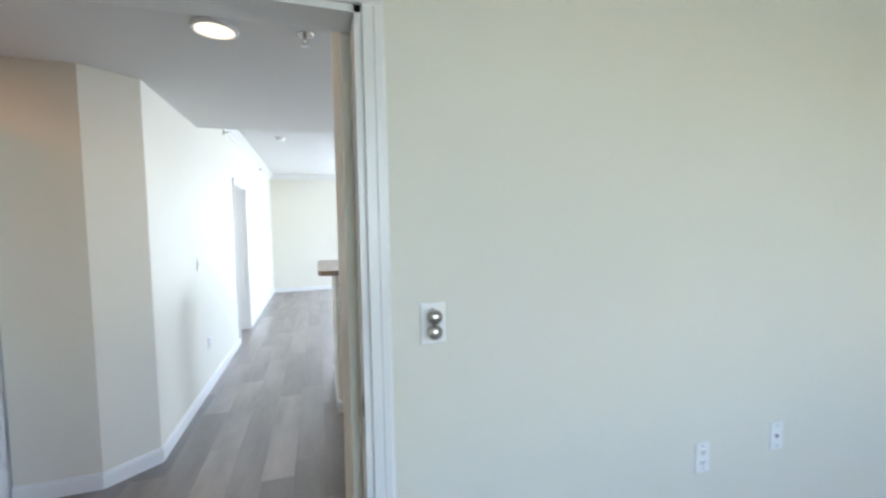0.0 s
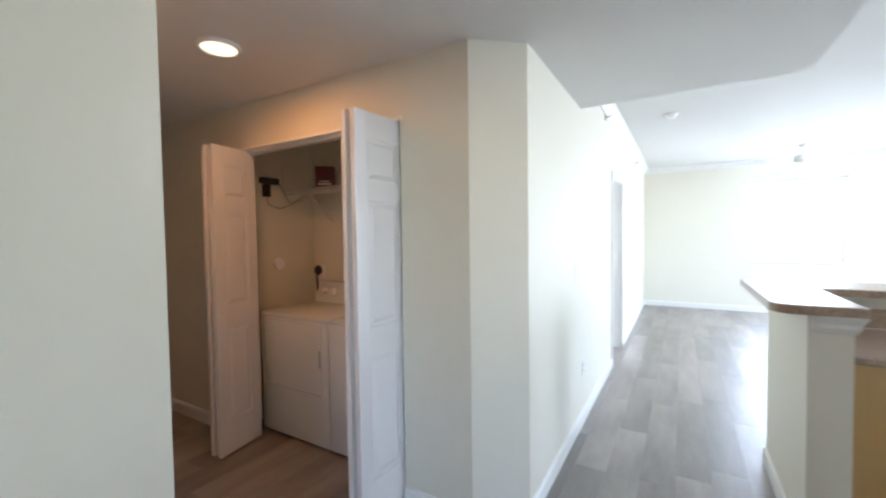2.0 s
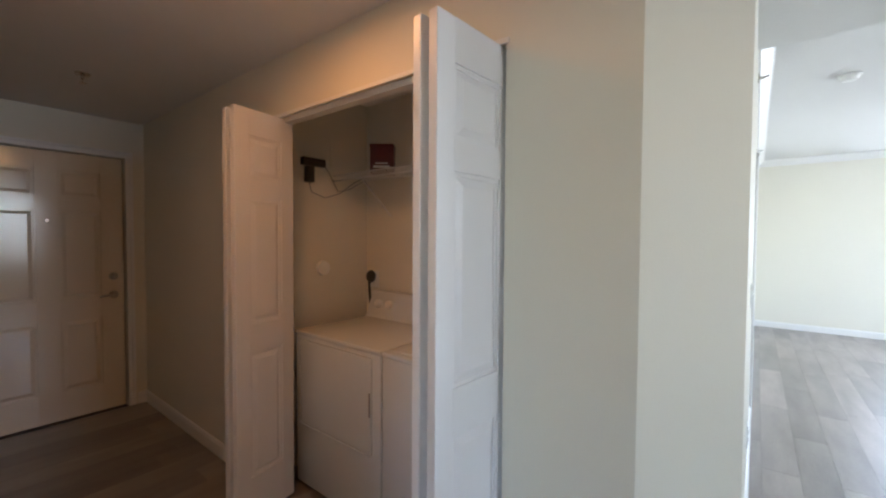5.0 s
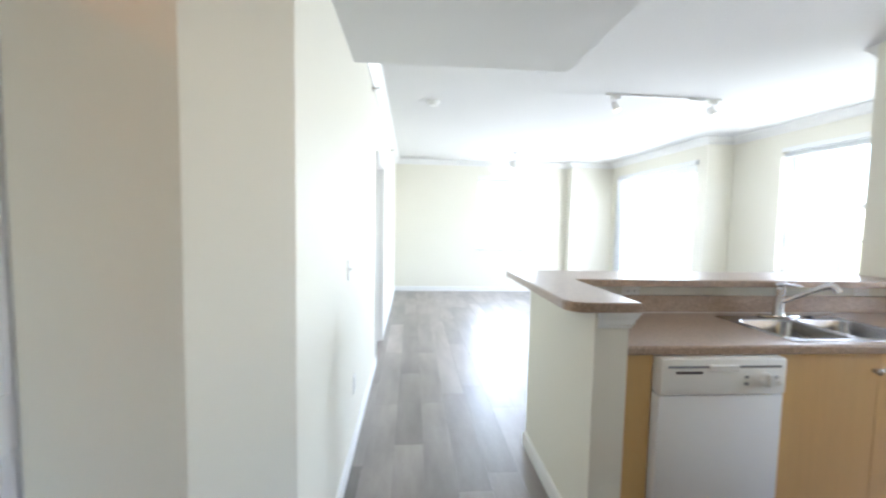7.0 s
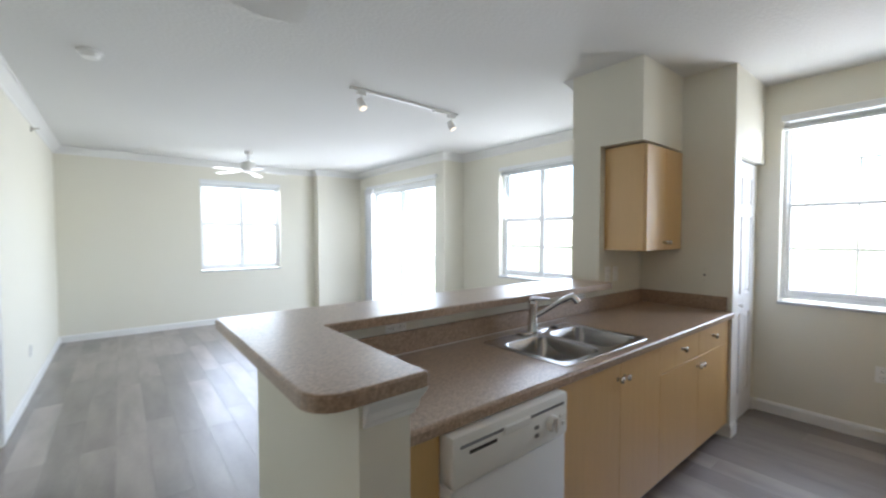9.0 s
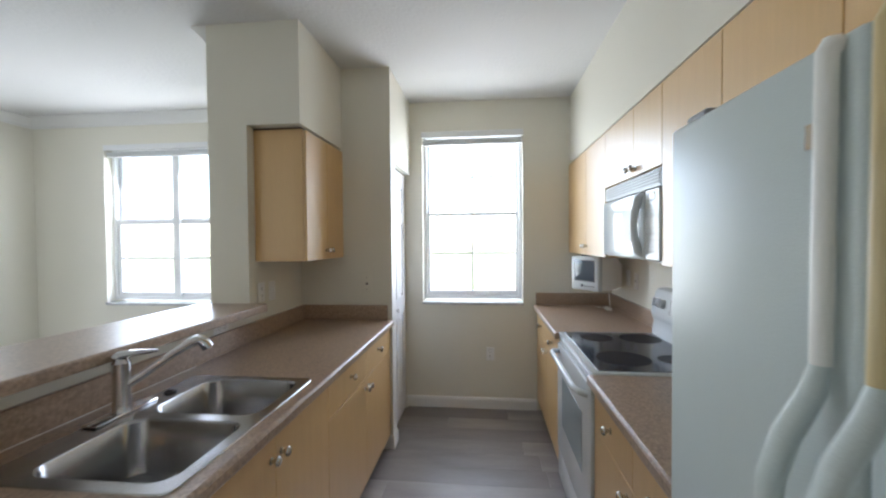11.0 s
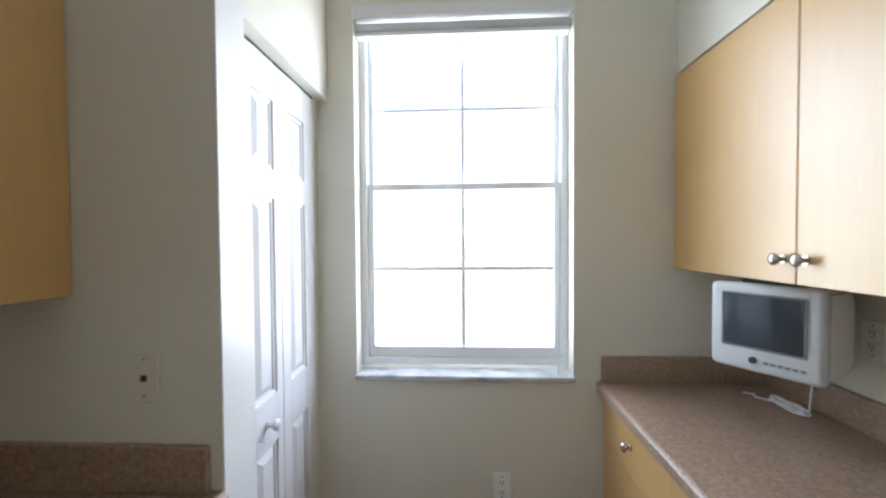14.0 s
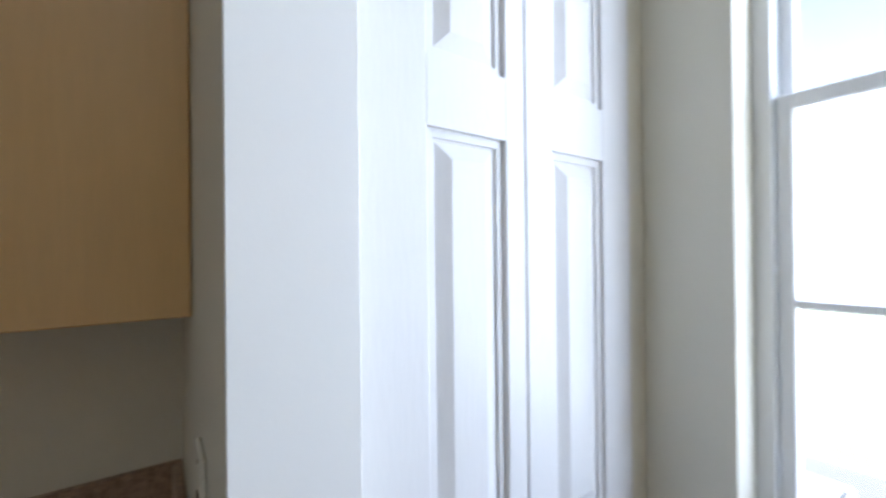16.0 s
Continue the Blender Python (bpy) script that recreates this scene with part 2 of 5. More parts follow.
def tube(bm, pts, r, sides=8):
    """A round tube swept along points."""
    pts = [Vector(p) for p in pts]
    rings, up = [], None
    for i, p in enumerate(pts):
        d = (pts[min(i + 1, len(pts) - 1)] - pts[max(i - 1, 0)]).normalized()
        if up is None:
            up = d.orthogonal().normalized()
        up = (up - d * up.dot(d)).normalized()
        side = d.cross(up)
        rr = r[i] if isinstance(r, (list, tuple)) else r
        rings.append([bm.verts.new(p + rr * (math.cos(a) * up + math.sin(a) * side)) for a in [k * math.tau / sides for k in range(sides)]])
    for a, b in zip(rings, rings[1:]):
        for k in range(sides):
            bm.faces.new((a[k], a[(k + 1) % sides], b[(k + 1) % sides], b[k]))
    bm.faces.new(rings[0][::-1])
    bm.faces.new(rings[-1])
    return bm


def prism(bm, outline, z0, z1, bevel=0.0, segments=2):
    """An upright prism on a plan outline."""
    f = bm.faces.new([bm.verts.new((x, y, z0)) for x, y in outline])
    if f.normal.z > 0:
        f.normal_flip()
    bm.normal_update()
    e = bmesh.ops.extrude_face_region(bm, geom=[f])
    vs = [v for v in e["geom"] if isinstance(v, bmesh.types.BMVert)]
    bmesh.ops.translate(bm, vec=(0, 0, z1 - z0), verts=vs)
    if bevel:
        rim = [g for g in e["geom"] if isinstance(g, bmesh.types.BMEdge)]
        bmesh.ops.bevel(bm, geom=rim, offset=bevel, segments=segments, affect="EDGES", profile=0.5)
    bmesh.ops.recalc_face_normals(bm, faces=bm.faces)
    return bm


def strip(bm, path, profile):
    """A moulding: profile points (out, up) swept along a level plan path; out is to the right of the way walked."""
    rings = []
    n = len(path)
    for i, (x, y, z) in enumerate(path):
        p = Vector((x, y))
        d0 = (p - Vector(path[i - 1][:2])).normalized() if i else None
        d1 = (Vector(path[i + 1][:2]) - p).normalized() if i < n - 1 else None
        d0, d1 = d0 or d1, d1 or d0
        n0, n1 = Vector((d0.y, -d0.x)), Vector((d1.y, -d1.x))
        m = (n0 + n1)
        m = m / max(0.2, m.dot(n0))
        rings.append([bm.verts.new((x + m.x * o, y + m.y * o, z + u)) for o, u in profile])
    k = len(profile)
    for a, b in zip(rings, rings[1:]):
        for j in range(k):
            bm.faces.new((a[j], a[(j + 1) % k], b[(j + 1) % k], b[j]))
    bm.faces.new(rings[0][::-1])
    bm.faces.new(rings[-1])
    bmesh.ops.recalc_face_normals(bm, faces=bm.faces)
    return bm


def finish(name, bm, mat, smooth=False):
    me = bpy.data.meshes.new(name)
    bm.to_mesh(me)
    bm.free()
    me.materials.append(mat)
    if smooth:
        me.polygons.foreach_set("use_smooth", [True] * len(me.polygons))
        me.set_sharp_from_angle(angle=radians(38))
    return me


def structure(name, bm, mat, label, smooth=False):
    return tagged(new(name, finish(name, bm, mat, smooth)), label, kind="structure")


def thing(name, label, category, x=0.0, y=0.0, z=0.0, turn=0.0, group="", kind=""):
    """The Empty at the base of a thing; its parts are built in its own coordinates."""
    o = new(name)
    o.matrix_world = pose(x, y, z, 0, 0, turn)
    o.empty_display_size = 0.1
    return tagged(o, label, category, group, kind)


def part(name, bm, mat, parent, label="", smooth=False):
    o = new(name, finish(name, bm, mat, smooth))
    o.parent = parent
    return tagged(o, label)


def bx(*a, **k):
    return box(bmesh.new(), *a, **k)


# ---- plan ----
LONG_X, FAR_Y, EAST_X, SLIDE_X, JOG_Y = -0.79, 11.12, 4.045, 3.66, 8.24
HALL_Y, SOUTH_Y, HALLS_Y, DEN_Y, ENTRY_X = 3.91, 2.80, 2.695, 2.33, -4.88
STUB_X, JAMB_X, DJ = -1.22, 0.268, 0.315
CEIL_Z, HALL_Z, TOP = 2.68, 2.355, 2.90
SOFFIT_X, SOFFIT_Y = 0.485, 5.305


def pierced(bm, axis, a0, a1, t0, t1, holes, z0=-0.02, z1=TOP):
    """A wall along one axis from a0 to a1, t0 to t1 thick, with holes (from, to, bottom, top)."""
    def put(u0, u1, w0, w1):
        if u1 - u0 > 1e-4 and w1 - w0 > 1e-4:
            if axis == "x":
                box(bm, u0, t0, w0, u1, t1, w1)
            else:
                box(bm, t0, u0, w0, t1, u1, w1)
    at = a0
    for h0, h1, b, t in sorted(holes):
        put(at, h0, z0, z1)
        put(h0, h1, z0, b if b > 0.001 else z0)
        put(h0, h1, t, z1)
        at = h1
    put(at, a1, z0, z1)
    return bm


DOOR_A, DOOR_B = 6.83, 7.65
structure("wall_west", pierced(bmesh.new(), "y", 4.104, FAR_Y, LONG_X - 0.13, LONG_X, [(DOOR_A, DOOR_B, 0, 2.04)]), PAINT, "long cream painted living room wall with a doorway")
structure("wall_column", prism(bmesh.new(), [(-1.012, HALL_Y), (LONG_X, 4.104), (LONG_X - 0.13, 4.102), (-1.30, 4.102), (-1.30, HALL_Y + 0.002), (-1.2, HALL_Y)], -0.02, TOP), PAINT, "angled cream wall end between hall and living room")
CL0, CL1, CLT = -2.86, -1.412, 2.052
structure("wall_closet_front", pierced(bmesh.new(), "x", ENTRY_X, -1.2, HALL_Y, HALL_Y + 0.12, [(CL0, CL1, 0, CLT)]), PAINT, "cream hall wall with the laundry closet opening")
structure("wall_closet_left", bx(-3.10, HALL_Y + 0.12, -0.02, -3.0, 4.95, TOP), PAINT, "cream closet side wall")
structure("wall_closet_back", bx(-3.0, 4.73, -0.02, -1.30, 4.95, TOP), PAINT, "cream closet back wall")
structure("wall_closet_right", bx(-1.30, HALL_Y + 0.12, -0.02, -1.25, 4.73, TOP), PAINT, "cream closet side wall")
ED0, ED1 = 2.864, 3.768
structure("wall_entry", pierced(bmesh.new(), "y", 2.60, HALL_Y + 0.12, ENTRY_X - 0.14, ENTRY_X, [(ED0 - 0.012, ED1 + 0.012, 0, 2.052)]), PAINT, "cream wall around the entry door")
structure("wall_hall_south", bx(ENTRY_X, 2.60, -0.02, STUB_X, HALLS_Y, TOP), PAINT, "cream hall wall")
structure("wall_den_west", bx(STUB_X - 0.12, -1.5, -0.02, STUB_X, 2.60, TOP), PAINT, "cream wall beside the den doorway")
structure("wall_kitchen_south", bx(JAMB_X, 2.452, -0.02, EAST_X, SOUTH_Y, TOP), PAINT, "cream kitchen wall behind the range")
structure("wall_fridge_side", bx(JAMB_X, SOUTH_Y, -0.02, JAMB_X + 0.12, 2.95, TOP), PAINT, "short cream wing wall beside the refrigerator")
structure("wall_den_door", pierced(bmesh.new(), "x", STUB_X, 3.3, DEN_Y, 2.45, [(STUB_X + 0.002, DJ, 0, 2.03)]), PAINT, "cream den wall with a doorway")
structure("wall_den_east", bx(3.3, -1.5, -0.02, 3.42, DEN_Y, TOP), PAINT, "cream den wall")
structure("wall_den_south", pierced(bmesh.new(), "x", STUB_X - 0.12, 3.42, -1.62, -1.5, [(0.5, 2.1, 0.9, 2.3)]), PAINT, "cream den wall with a window opening")
structure("ceiling_den", bx(STUB_X - 0.12, -1.62, 2.62, 3.42, 2.36, TOP), CEIL, "white textured ceiling")
KW0, KW1, KWB, KWT = 3.533, 4.406, 0.928, 2.420
DW0, DW1, DWB, DWT = 6.15, 7.485, 0.895, 2.405
structure("wall_east", pierced(bmesh.new(), "y", 2.48, JOG_Y + 0.2, EAST_X, EAST_X + 0.20, [(KW0, KW1, KWB, KWT), (DW0, DW1, DWB, DWT)]), PAINT, "cream outer wall with kitchen and dining windows")
structure("wall_jog", bx(SLIDE_X, JOG_Y, -0.02, EAST_X, JOG_Y + 0.2, TOP), PAINT, "short cream return wall")
SD0, SD1, SDT = 8.45, 10.50, 2.33
structure("wall_slider", pierced(bmesh.new(), "y", JOG_Y + 0.2, FAR_Y, SLIDE_X, SLIDE_X + 0.2, [(SD0, SD1, 0, SDT)]), PAINT, "cream outer wall with the balcony sliding door")
FW0, FW1, FWB, FWT = 0.915, 2.165, 0.89, 2.385
structure("wall_far", pierced(bmesh.new(), "x", LONG_X - 0.13, SLIDE_X + 0.2, FAR_Y, FAR_Y + 0.2, [(FW0, FW1, FWB, FWT)]), PAINT, "cream far living room wall with a window")
structure("wall_pilaster", bx(2.79, 10.906, -0.02, SLIDE_X, FAR_Y, TOP), PAINT, "shallow cream wall projection in the corner")
PX, PY, STUBX = 3.302, 4.514, 2.65
structure("wall_partition", bx(STUBX, 5.17, -0.02, EAST_X, 5.40, TOP), PAINT, "cream partition between kitchen and dining area")
PD0, PD1, PDT = 3.420, 3.997, 2.045
structure("wall_pantry_side", bx(PX, PY, -0.02, PD0, 5.17, TOP), PAINT, "cream pantry side wall")
# white skin on the wall end stands in for window light on cream paint
structure("wall_pantry_lit_edge", bx(PX, PY - 0.004, 0, PD0, PY - 0.0003, PDT + 0.02, bevel=0.001), TRIM, "pantry wall end, whitened where window light falls")
structure("wall_pantry_head", bx(PD0, PY, PDT, EAST_X, PY + 0.10, TOP), PAINT, "cream wall over the pantry door")
structure("wall_pantry_jamb", bx(PD1, PY + 0.047, -0.02, EAST_X, PY + 0.10, PDT), PAINT, "narrow cream strip beside the pantry door")
structure("soffit_sink_side", bx(STUBX, 4.862, 2.118, PX, 5.17, TOP), PAINT, "cream boxed soffit over the small wall cabinet")
structure("soffit_range_side", bx(0.49, SOUTH_Y, 2.118, EAST_X, 3.137, TOP), PAINT, "cream boxed soffit over the wall cabinets")
structure("ceiling_main", bx(SOFFIT_X, 2.7, CEIL_Z, EAST_X + 0.1, FAR_Y + 0.1, TOP), CEIL, "white knockdown textured ceiling")
structure("ceiling_living", bx(LONG_X - 0.1, SOFFIT_Y, CEIL_Z, SOFFIT_X, FAR_Y + 0.1, TOP), CEIL, "white knockdown textured ceiling")
structure("ceiling_hall", prism(bmesh.new(), [(ENTRY_X - 0.1, 2.46), (SOFFIT_X, 2.46), (SOFFIT_X, SOFFIT_Y), (LONG_X - 0.1, SOFFIT_Y), (LONG_X - 0.1, 4.97), (ENTRY_X - 0.1, 4.97)], HALL_Z, TOP), CEILH, "lower white hall ceiling")
structure("half_wall_end", bx(0.312, 4.425, -0.02, 0.456, 5.325, 1.086), PAINT, "cream half wall at the end of the peninsula")
structure("half_wall_bar", bx(0.456, 5.17, -0.02, STUBX, 5.325, 1.086), PAINT, "cream half wall under the breakfast bar")
# bedroom beyond the long wall
structure("wall_bedroom_a", bx(-4.0, 8.3, -0.02, LONG_X - 0.13, 8.42, TOP), PAINT, "cream bedroom wall")
structure("wall_bedroom_b", bx(-4.0, 4.97, -0.02, LONG_X - 0.13, 5.07, TOP), PAINT, "cream bedroom wall")
structure("wall_bedroom_c", bx(-4.12, 4.97, -0.02, -4.0, 8.42, TOP), PAINT, "cream bedroom wall")
structure("ceiling_bedroom", bx(-4.12, 4.97, 2.62, LONG_X - 0.13, 8.42, TOP), CEIL, "white bedroom ceiling")

# ---- trim ----
BASE = [(0, 0), (0.014, 0), (0.014, 0.075), (0.008, 0.092), (0, 0.095)]
CROWN = [(0, -0.095), (0.012, -0.095), (0.016, -0.078), (0.045, -0.05), (0.075, -0.022), (0.088, -0.016), (0.088, 0), (0, 0)]


def baseboard(pts, label="white painted baseboard"):
    structure("baseboard", strip(bmesh.new(), [(x, y, 0) for x, y in pts], BASE), TRIM, label)


def crown(pts):
    structure("crown_molding", strip(bmesh.new(), [(x, y, CEIL_Z) for x, y in pts], CROWN), TRIM, "white stepped crown molding")


for pts in ([(STUB_X, HALLS_Y), (-2.24, HALLS_Y)][::-1][::-1],
            [(-3.05, HALLS_Y), (ENTRY_X, HALLS_Y)],
            [(ENTRY_X, 3.84), (ENTRY_X, HALL_Y), (CL0, HALL_Y)],
            [(CL1, HALL_Y), (-1.012, HALL_Y), (LONG_X, 4.104), (LONG_X, DOOR_A - 0.06)],
            [(LONG_X, DOOR_B + 0.06), (LONG_X, FAR_Y), (2.79, FAR_Y), (2.79, 10.906), (SLIDE_X, 10.906), (SLIDE_X, SD1 + 0.01)],
            [(SLIDE_X, SD0 - 0.01), (SLIDE_X, JOG_Y), (EAST_X, JOG_Y), (EAST_X, 5.40), (STUBX, 5.40)],
            [(0.47, 5.325), (0.312, 5.325), (0.312, 4.425), (0.456, 4.425)][::-1][::-1],
            [(PX, 4.625), (PX, PY), (PD0, PY)],
            [(PD1 + 0.001, PY + 0.047), (EAST_X, PY + 0.047), (EAST_X, 3.42)],
            [(STUB_X, 2.46), (STUB_X, HALLS_Y)],
            [(DJ + 0.07, DEN_Y), (3.3, DEN_Y)],
            [(STUBX, 5.325), (0.47, 5.325)]):
    baseboard(pts)
crown([(LONG_X, SOFFIT_Y), (LONG_X, FAR_Y), (2.79, FAR_Y), (2.79, 10.906), (SLIDE_X, 10.906), (SLIDE_X, JOG_Y), (EAST_X, JOG_Y), (EAST_X, 5.40), (STUBX, 5.40)])


def casing(name, plane, a0, a1, top, out, axis, width=0.06, depth=0.016, label="white moulded door casing", sides=(True, True)):
    """Door casing on one wall face: two uprights and a head; out is +1 or -1 along the wall's normal."""
    bm = bmesh.new()
    def put(u0, u1, z0, z1, d):
        lo, hi = sorted((plane + out * 0.001, plane + out * d))
        if axis == "x":
            box(bm, u0, lo, z0, u1, hi, z1, 0.003)
        else:
            box(bm, lo, u0, z0, hi, u1, z1, 0.003)
    for on, u0, u1, inner in ((sides[0], a0 - width, a0, a0), (sides[1], a1, a1 + width, a1)):
        if on:
            put(u0, u1, 0, top, depth)
            mid = (u0 + u1) / 2 + (0.012 if inner == a0 else -0.012) * -1
            put(mid - 0.012, mid + 0.012, 0, top, depth + 0.003)
    a0 = a0 if not sides[0] else a0 - width
    put(a0, a1 + width, top, top + width, depth)
    put(a0, a1 + width, top + width * 0.55, top + width * 0.9, depth + 0.006)
    return structure(name, bm, TRIM, label)


casing("trim_den_casing", DEN_Y, STUB_X + 0.002, DJ, 2.03, -1, "x", sides=(False, True))
casing("trim_bedroom_casing", LONG_X, DOOR_A, DOOR_B, 2.04, 1, "y")
casing("trim_entry_casing", ENTRY_X, ED0 - 0.012, ED1 + 0.012, 2.052, 1, "y", width=0.05)


def jamb_liner(name, axis, a0, a1, t0, t1, top, label, stop=True):
    bm = bmesh.new()
    for u0, u1 in ((a0, a0 + 0.018), (a1 - 0.018, a1)):
        box(bm, *((u0, t0, 0, u1, t1, top) if axis == "x" else (t0, u0, 0, t1, u1, top)))
    box(bm, *((a0, t0, top - 0.018, a1, t1, top) if axis == "x" else (t0, a0, top - 0.018, t1, a1, top)))
    mid = (t0 + t1) / 2
    for u0, u1 in ((a0 + 0.018, a0 + 0.030), (a1 - 0.030, a1 - 0.018)) if stop else ():
        box(bm, *((u0, mid, 0, u1, mid + 0.035, top - 0.018) if axis == "x" else (mid, u0, 0, mid + 0.035, u1, top - 0.018)), bevel=0.002)
    return structure(name, bm, TRIM, label)


jamb_liner("trim_den_jamb", "x", STUB_X - 0.05, DJ, DEN_Y - 0.002, 2.453, 2.03, "white painted door jamb", False)
jamb_liner("trim_bedroom_jamb", "y", DOOR_A, DOOR_B, LONG_X - 0.132, LONG_X + 0.002, 2.04, "white painted door jamb with stop")
structure("trim_closet_track", bx(CL0, HALL_Y + 0.03, CLT - 0.03, CL1, HALL_Y + 0.075, CLT - 0.001), TRIM, "white bifold door track")
structure("trim_closet_edge", bx(CL0 - 0.012, HALL_Y - 0.006, CLT - 0.012, CL1 + 0.012, HALL_Y + 0.004, CLT + 0.006, bevel=0.002), TRIM, "thin white edge over the closet opening")


# ---- windows ----
def window(name, label, m, w, h, units, rows_up, rows_low, cols, depth=0.20):
    """A single-hung window in its opening: x along the wall, y outward, z up from the sill; units side by side."""
    win = tagged(new(name), label, kind="structure")
    win.matrix_world = m
    fy = 0.085
    bm = bmesh.new()
    for a in (box(bm, 0, fy, 0.02, 0.028, depth, h), box(bm, w - 0.028, fy, 0.02, w, depth, h), box(bm, 0.028, fy, h - 0.03, w - 0.028, depth, h), box(bm, 0.028, fy, 0.02, w - 0.028, depth, 0.05)):
        pass
    part("window_frame", bm, ALU, win, "white aluminium window frame")
    part("window_sill", bx(-0.004, -0.018, -0.018, w + 0.004, fy + 0.01, 0.004, bevel=0.004), MARBLE, win, "grey-veined marble sill")
    uw = (w - 0.056) / units
    split = h * 0.521
    rail, half = (0.046, 0.011) if units > 1 else (0.028, 0.007)
    for u in range(units):
        x0, x1 = 0.028 + u * uw, 0.028 + (u + 1) * uw
        if u:
            part("mullion", bx(x0 - 0.036, fy - 0.004, 0.05, x0 + 0.036, depth - 0.02, h - 0.03, bevel=0.003), ALU, win)
        for low in (True, False):
            z0, z1 = (0.05, split + 0.014) if low else (split - 0.014, h - 0.03)
            y0 = fy + (0.012 if low else 0.045)
            y1, s = y0 + 0.028, (0.027 if low else 0.022) + (rail - 0.028) * 0.6
            bm = bmesh.new()
            box(bm, x0 + 0.002, y0, z0, x0 + s, y1, z1, 0.003)
            box(bm, x1 - s, y0, z0, x1 - 0.002, y1, z1, 0.003)
            box(bm, x0 + s, y0, z0, x1 - s, y1, z0 + (0.044 if low else rail), 0.003)
            box(bm, x0 + s, y0, z1 - rail, x1 - s, y1, z1, 0.003)
            if low:
                box(bm, (x0 + x1) / 2 - 0.2 * uw, y0 - 0.007, z1 - 0.02, (x0 + x1) / 2 + 0.2 * uw, y0, z1 - 0.008, 0.002)
            sash = part("sash", bm, ALU, win)
            ga, gb = z0 + (0.044 if low else rail), z1 - rail
            p = part("pane", bx(x0 + s - 0.004, y0 + 0.012, ga - 0.004, x1 - s + 0.004, y0 + 0.016, gb + 0.004), GLASS, sash)
            p.visible_shadow = False
            rows = rows_low if low else rows_up
            for k in range(1, rows):
                z = ga + (gb - ga) * k / rows
                part("muntin", bx(x0 + s, y0 + 0.006, z - half, x1 - s, y0 + 0.022, z + half, bevel=0.002), ALU, sash)
            for k in range(1, cols):
                x = x0 + (x1 - x0) * k / cols
                part("muntin", bx(x - 0.007, y0 + 0.005, ga, x + 0.007, y0 + 0.023, gb, bevel=0.002), ALU, sash)
    return win


def blind(m, w, h, drop, label):
    """A mini blind drawn all the way up under its valance, with its cord."""
    b = tagged(new("window_blind"), label, "blind")
    b.matrix_world = m
    part("valance", bx(-0.006, -0.006, h - 0.050, w + 0.006, 0.006, h + 0.002, bevel=0.004), BLIND, b, "white vinyl valance")
    part("headrail", bx(0.004, 0.022, h - 0.040, w - 0.004, 0.062, h - 0.006, bevel=0.002), BLIND, b)
    bm = bmesh.new()
    n = 9
    for k in range(n):
        z = h - 0.062 - drop * (k + 1) / n
        box(bm, 0.006, 0.018, z, w - 0.006, 0.066, z + drop / n * 0.72)
    tagged(part("raised_blind", bm, STACK, b, "stacked slats of the raised blind"), kind="stuff")
    part("bottom_rail", bx(0.006, 0.020, h - 0.066 - drop - 0.016, w - 0.006, 0.064, h - 0.064 - drop, bevel=0.003), BLIND, b)
    for x in (0.12, 0.5, 0.88):
        part("lift_cord", rod(bmesh.new(), (w * x, 0.042, h - 0.064), (w * x, 0.042, h - 0.038), 0.0012, sides=6), BLIND, b)
    cord = part("cord", tube(bmesh.new(), [(w * 0.93, 0.012, h - 0.08), (w * 0.932, 0.011, h * 0.5), (w * 0.935, 0.010, -0.06)], 0.0016, 6), BLIND, b)
    part("tassel", rod(bmesh.new(), (w * 0.935, 0.010, -0.06), (w * 0.935, 0.010, -0.085), 0.003, 0.005, 8), BLIND, b)
    return b


east_k = pose(EAST_X, KW1, KWB, 0, 0, -90)
window("window_1", "white single-hung kitchen window with grid panes", east_k, KW1 - KW0, KWT - KWB, 1, 2, 2, 2)
blind(east_k, KW1 - KW0, KWT - KWB, 0.03, "white mini blind raised to the top of the kitchen window")
east_d = pose(EAST_X, DW1, DWB, 0, 0, -90)
window("window_2", "white double dining window with single-hung sashes", east_d, DW1 - DW0, DWT - DWB, 2, 1, 2, 1)
blind(east_d, DW1 - DW0, DWT - DWB, 0.03, "white mini blind raised to the top of the dining window")
far_w = pose(FW0, FAR_Y, FWB)
window("window_3", "white double living room window with single-hung sashes", far_w, FW1 - FW0, FWT - FWB, 2, 1, 2, 1)
blind(far_w, FW1 - FW0, FWT - FWB, 0.035, "white mini blind raised to the top of the living room window")

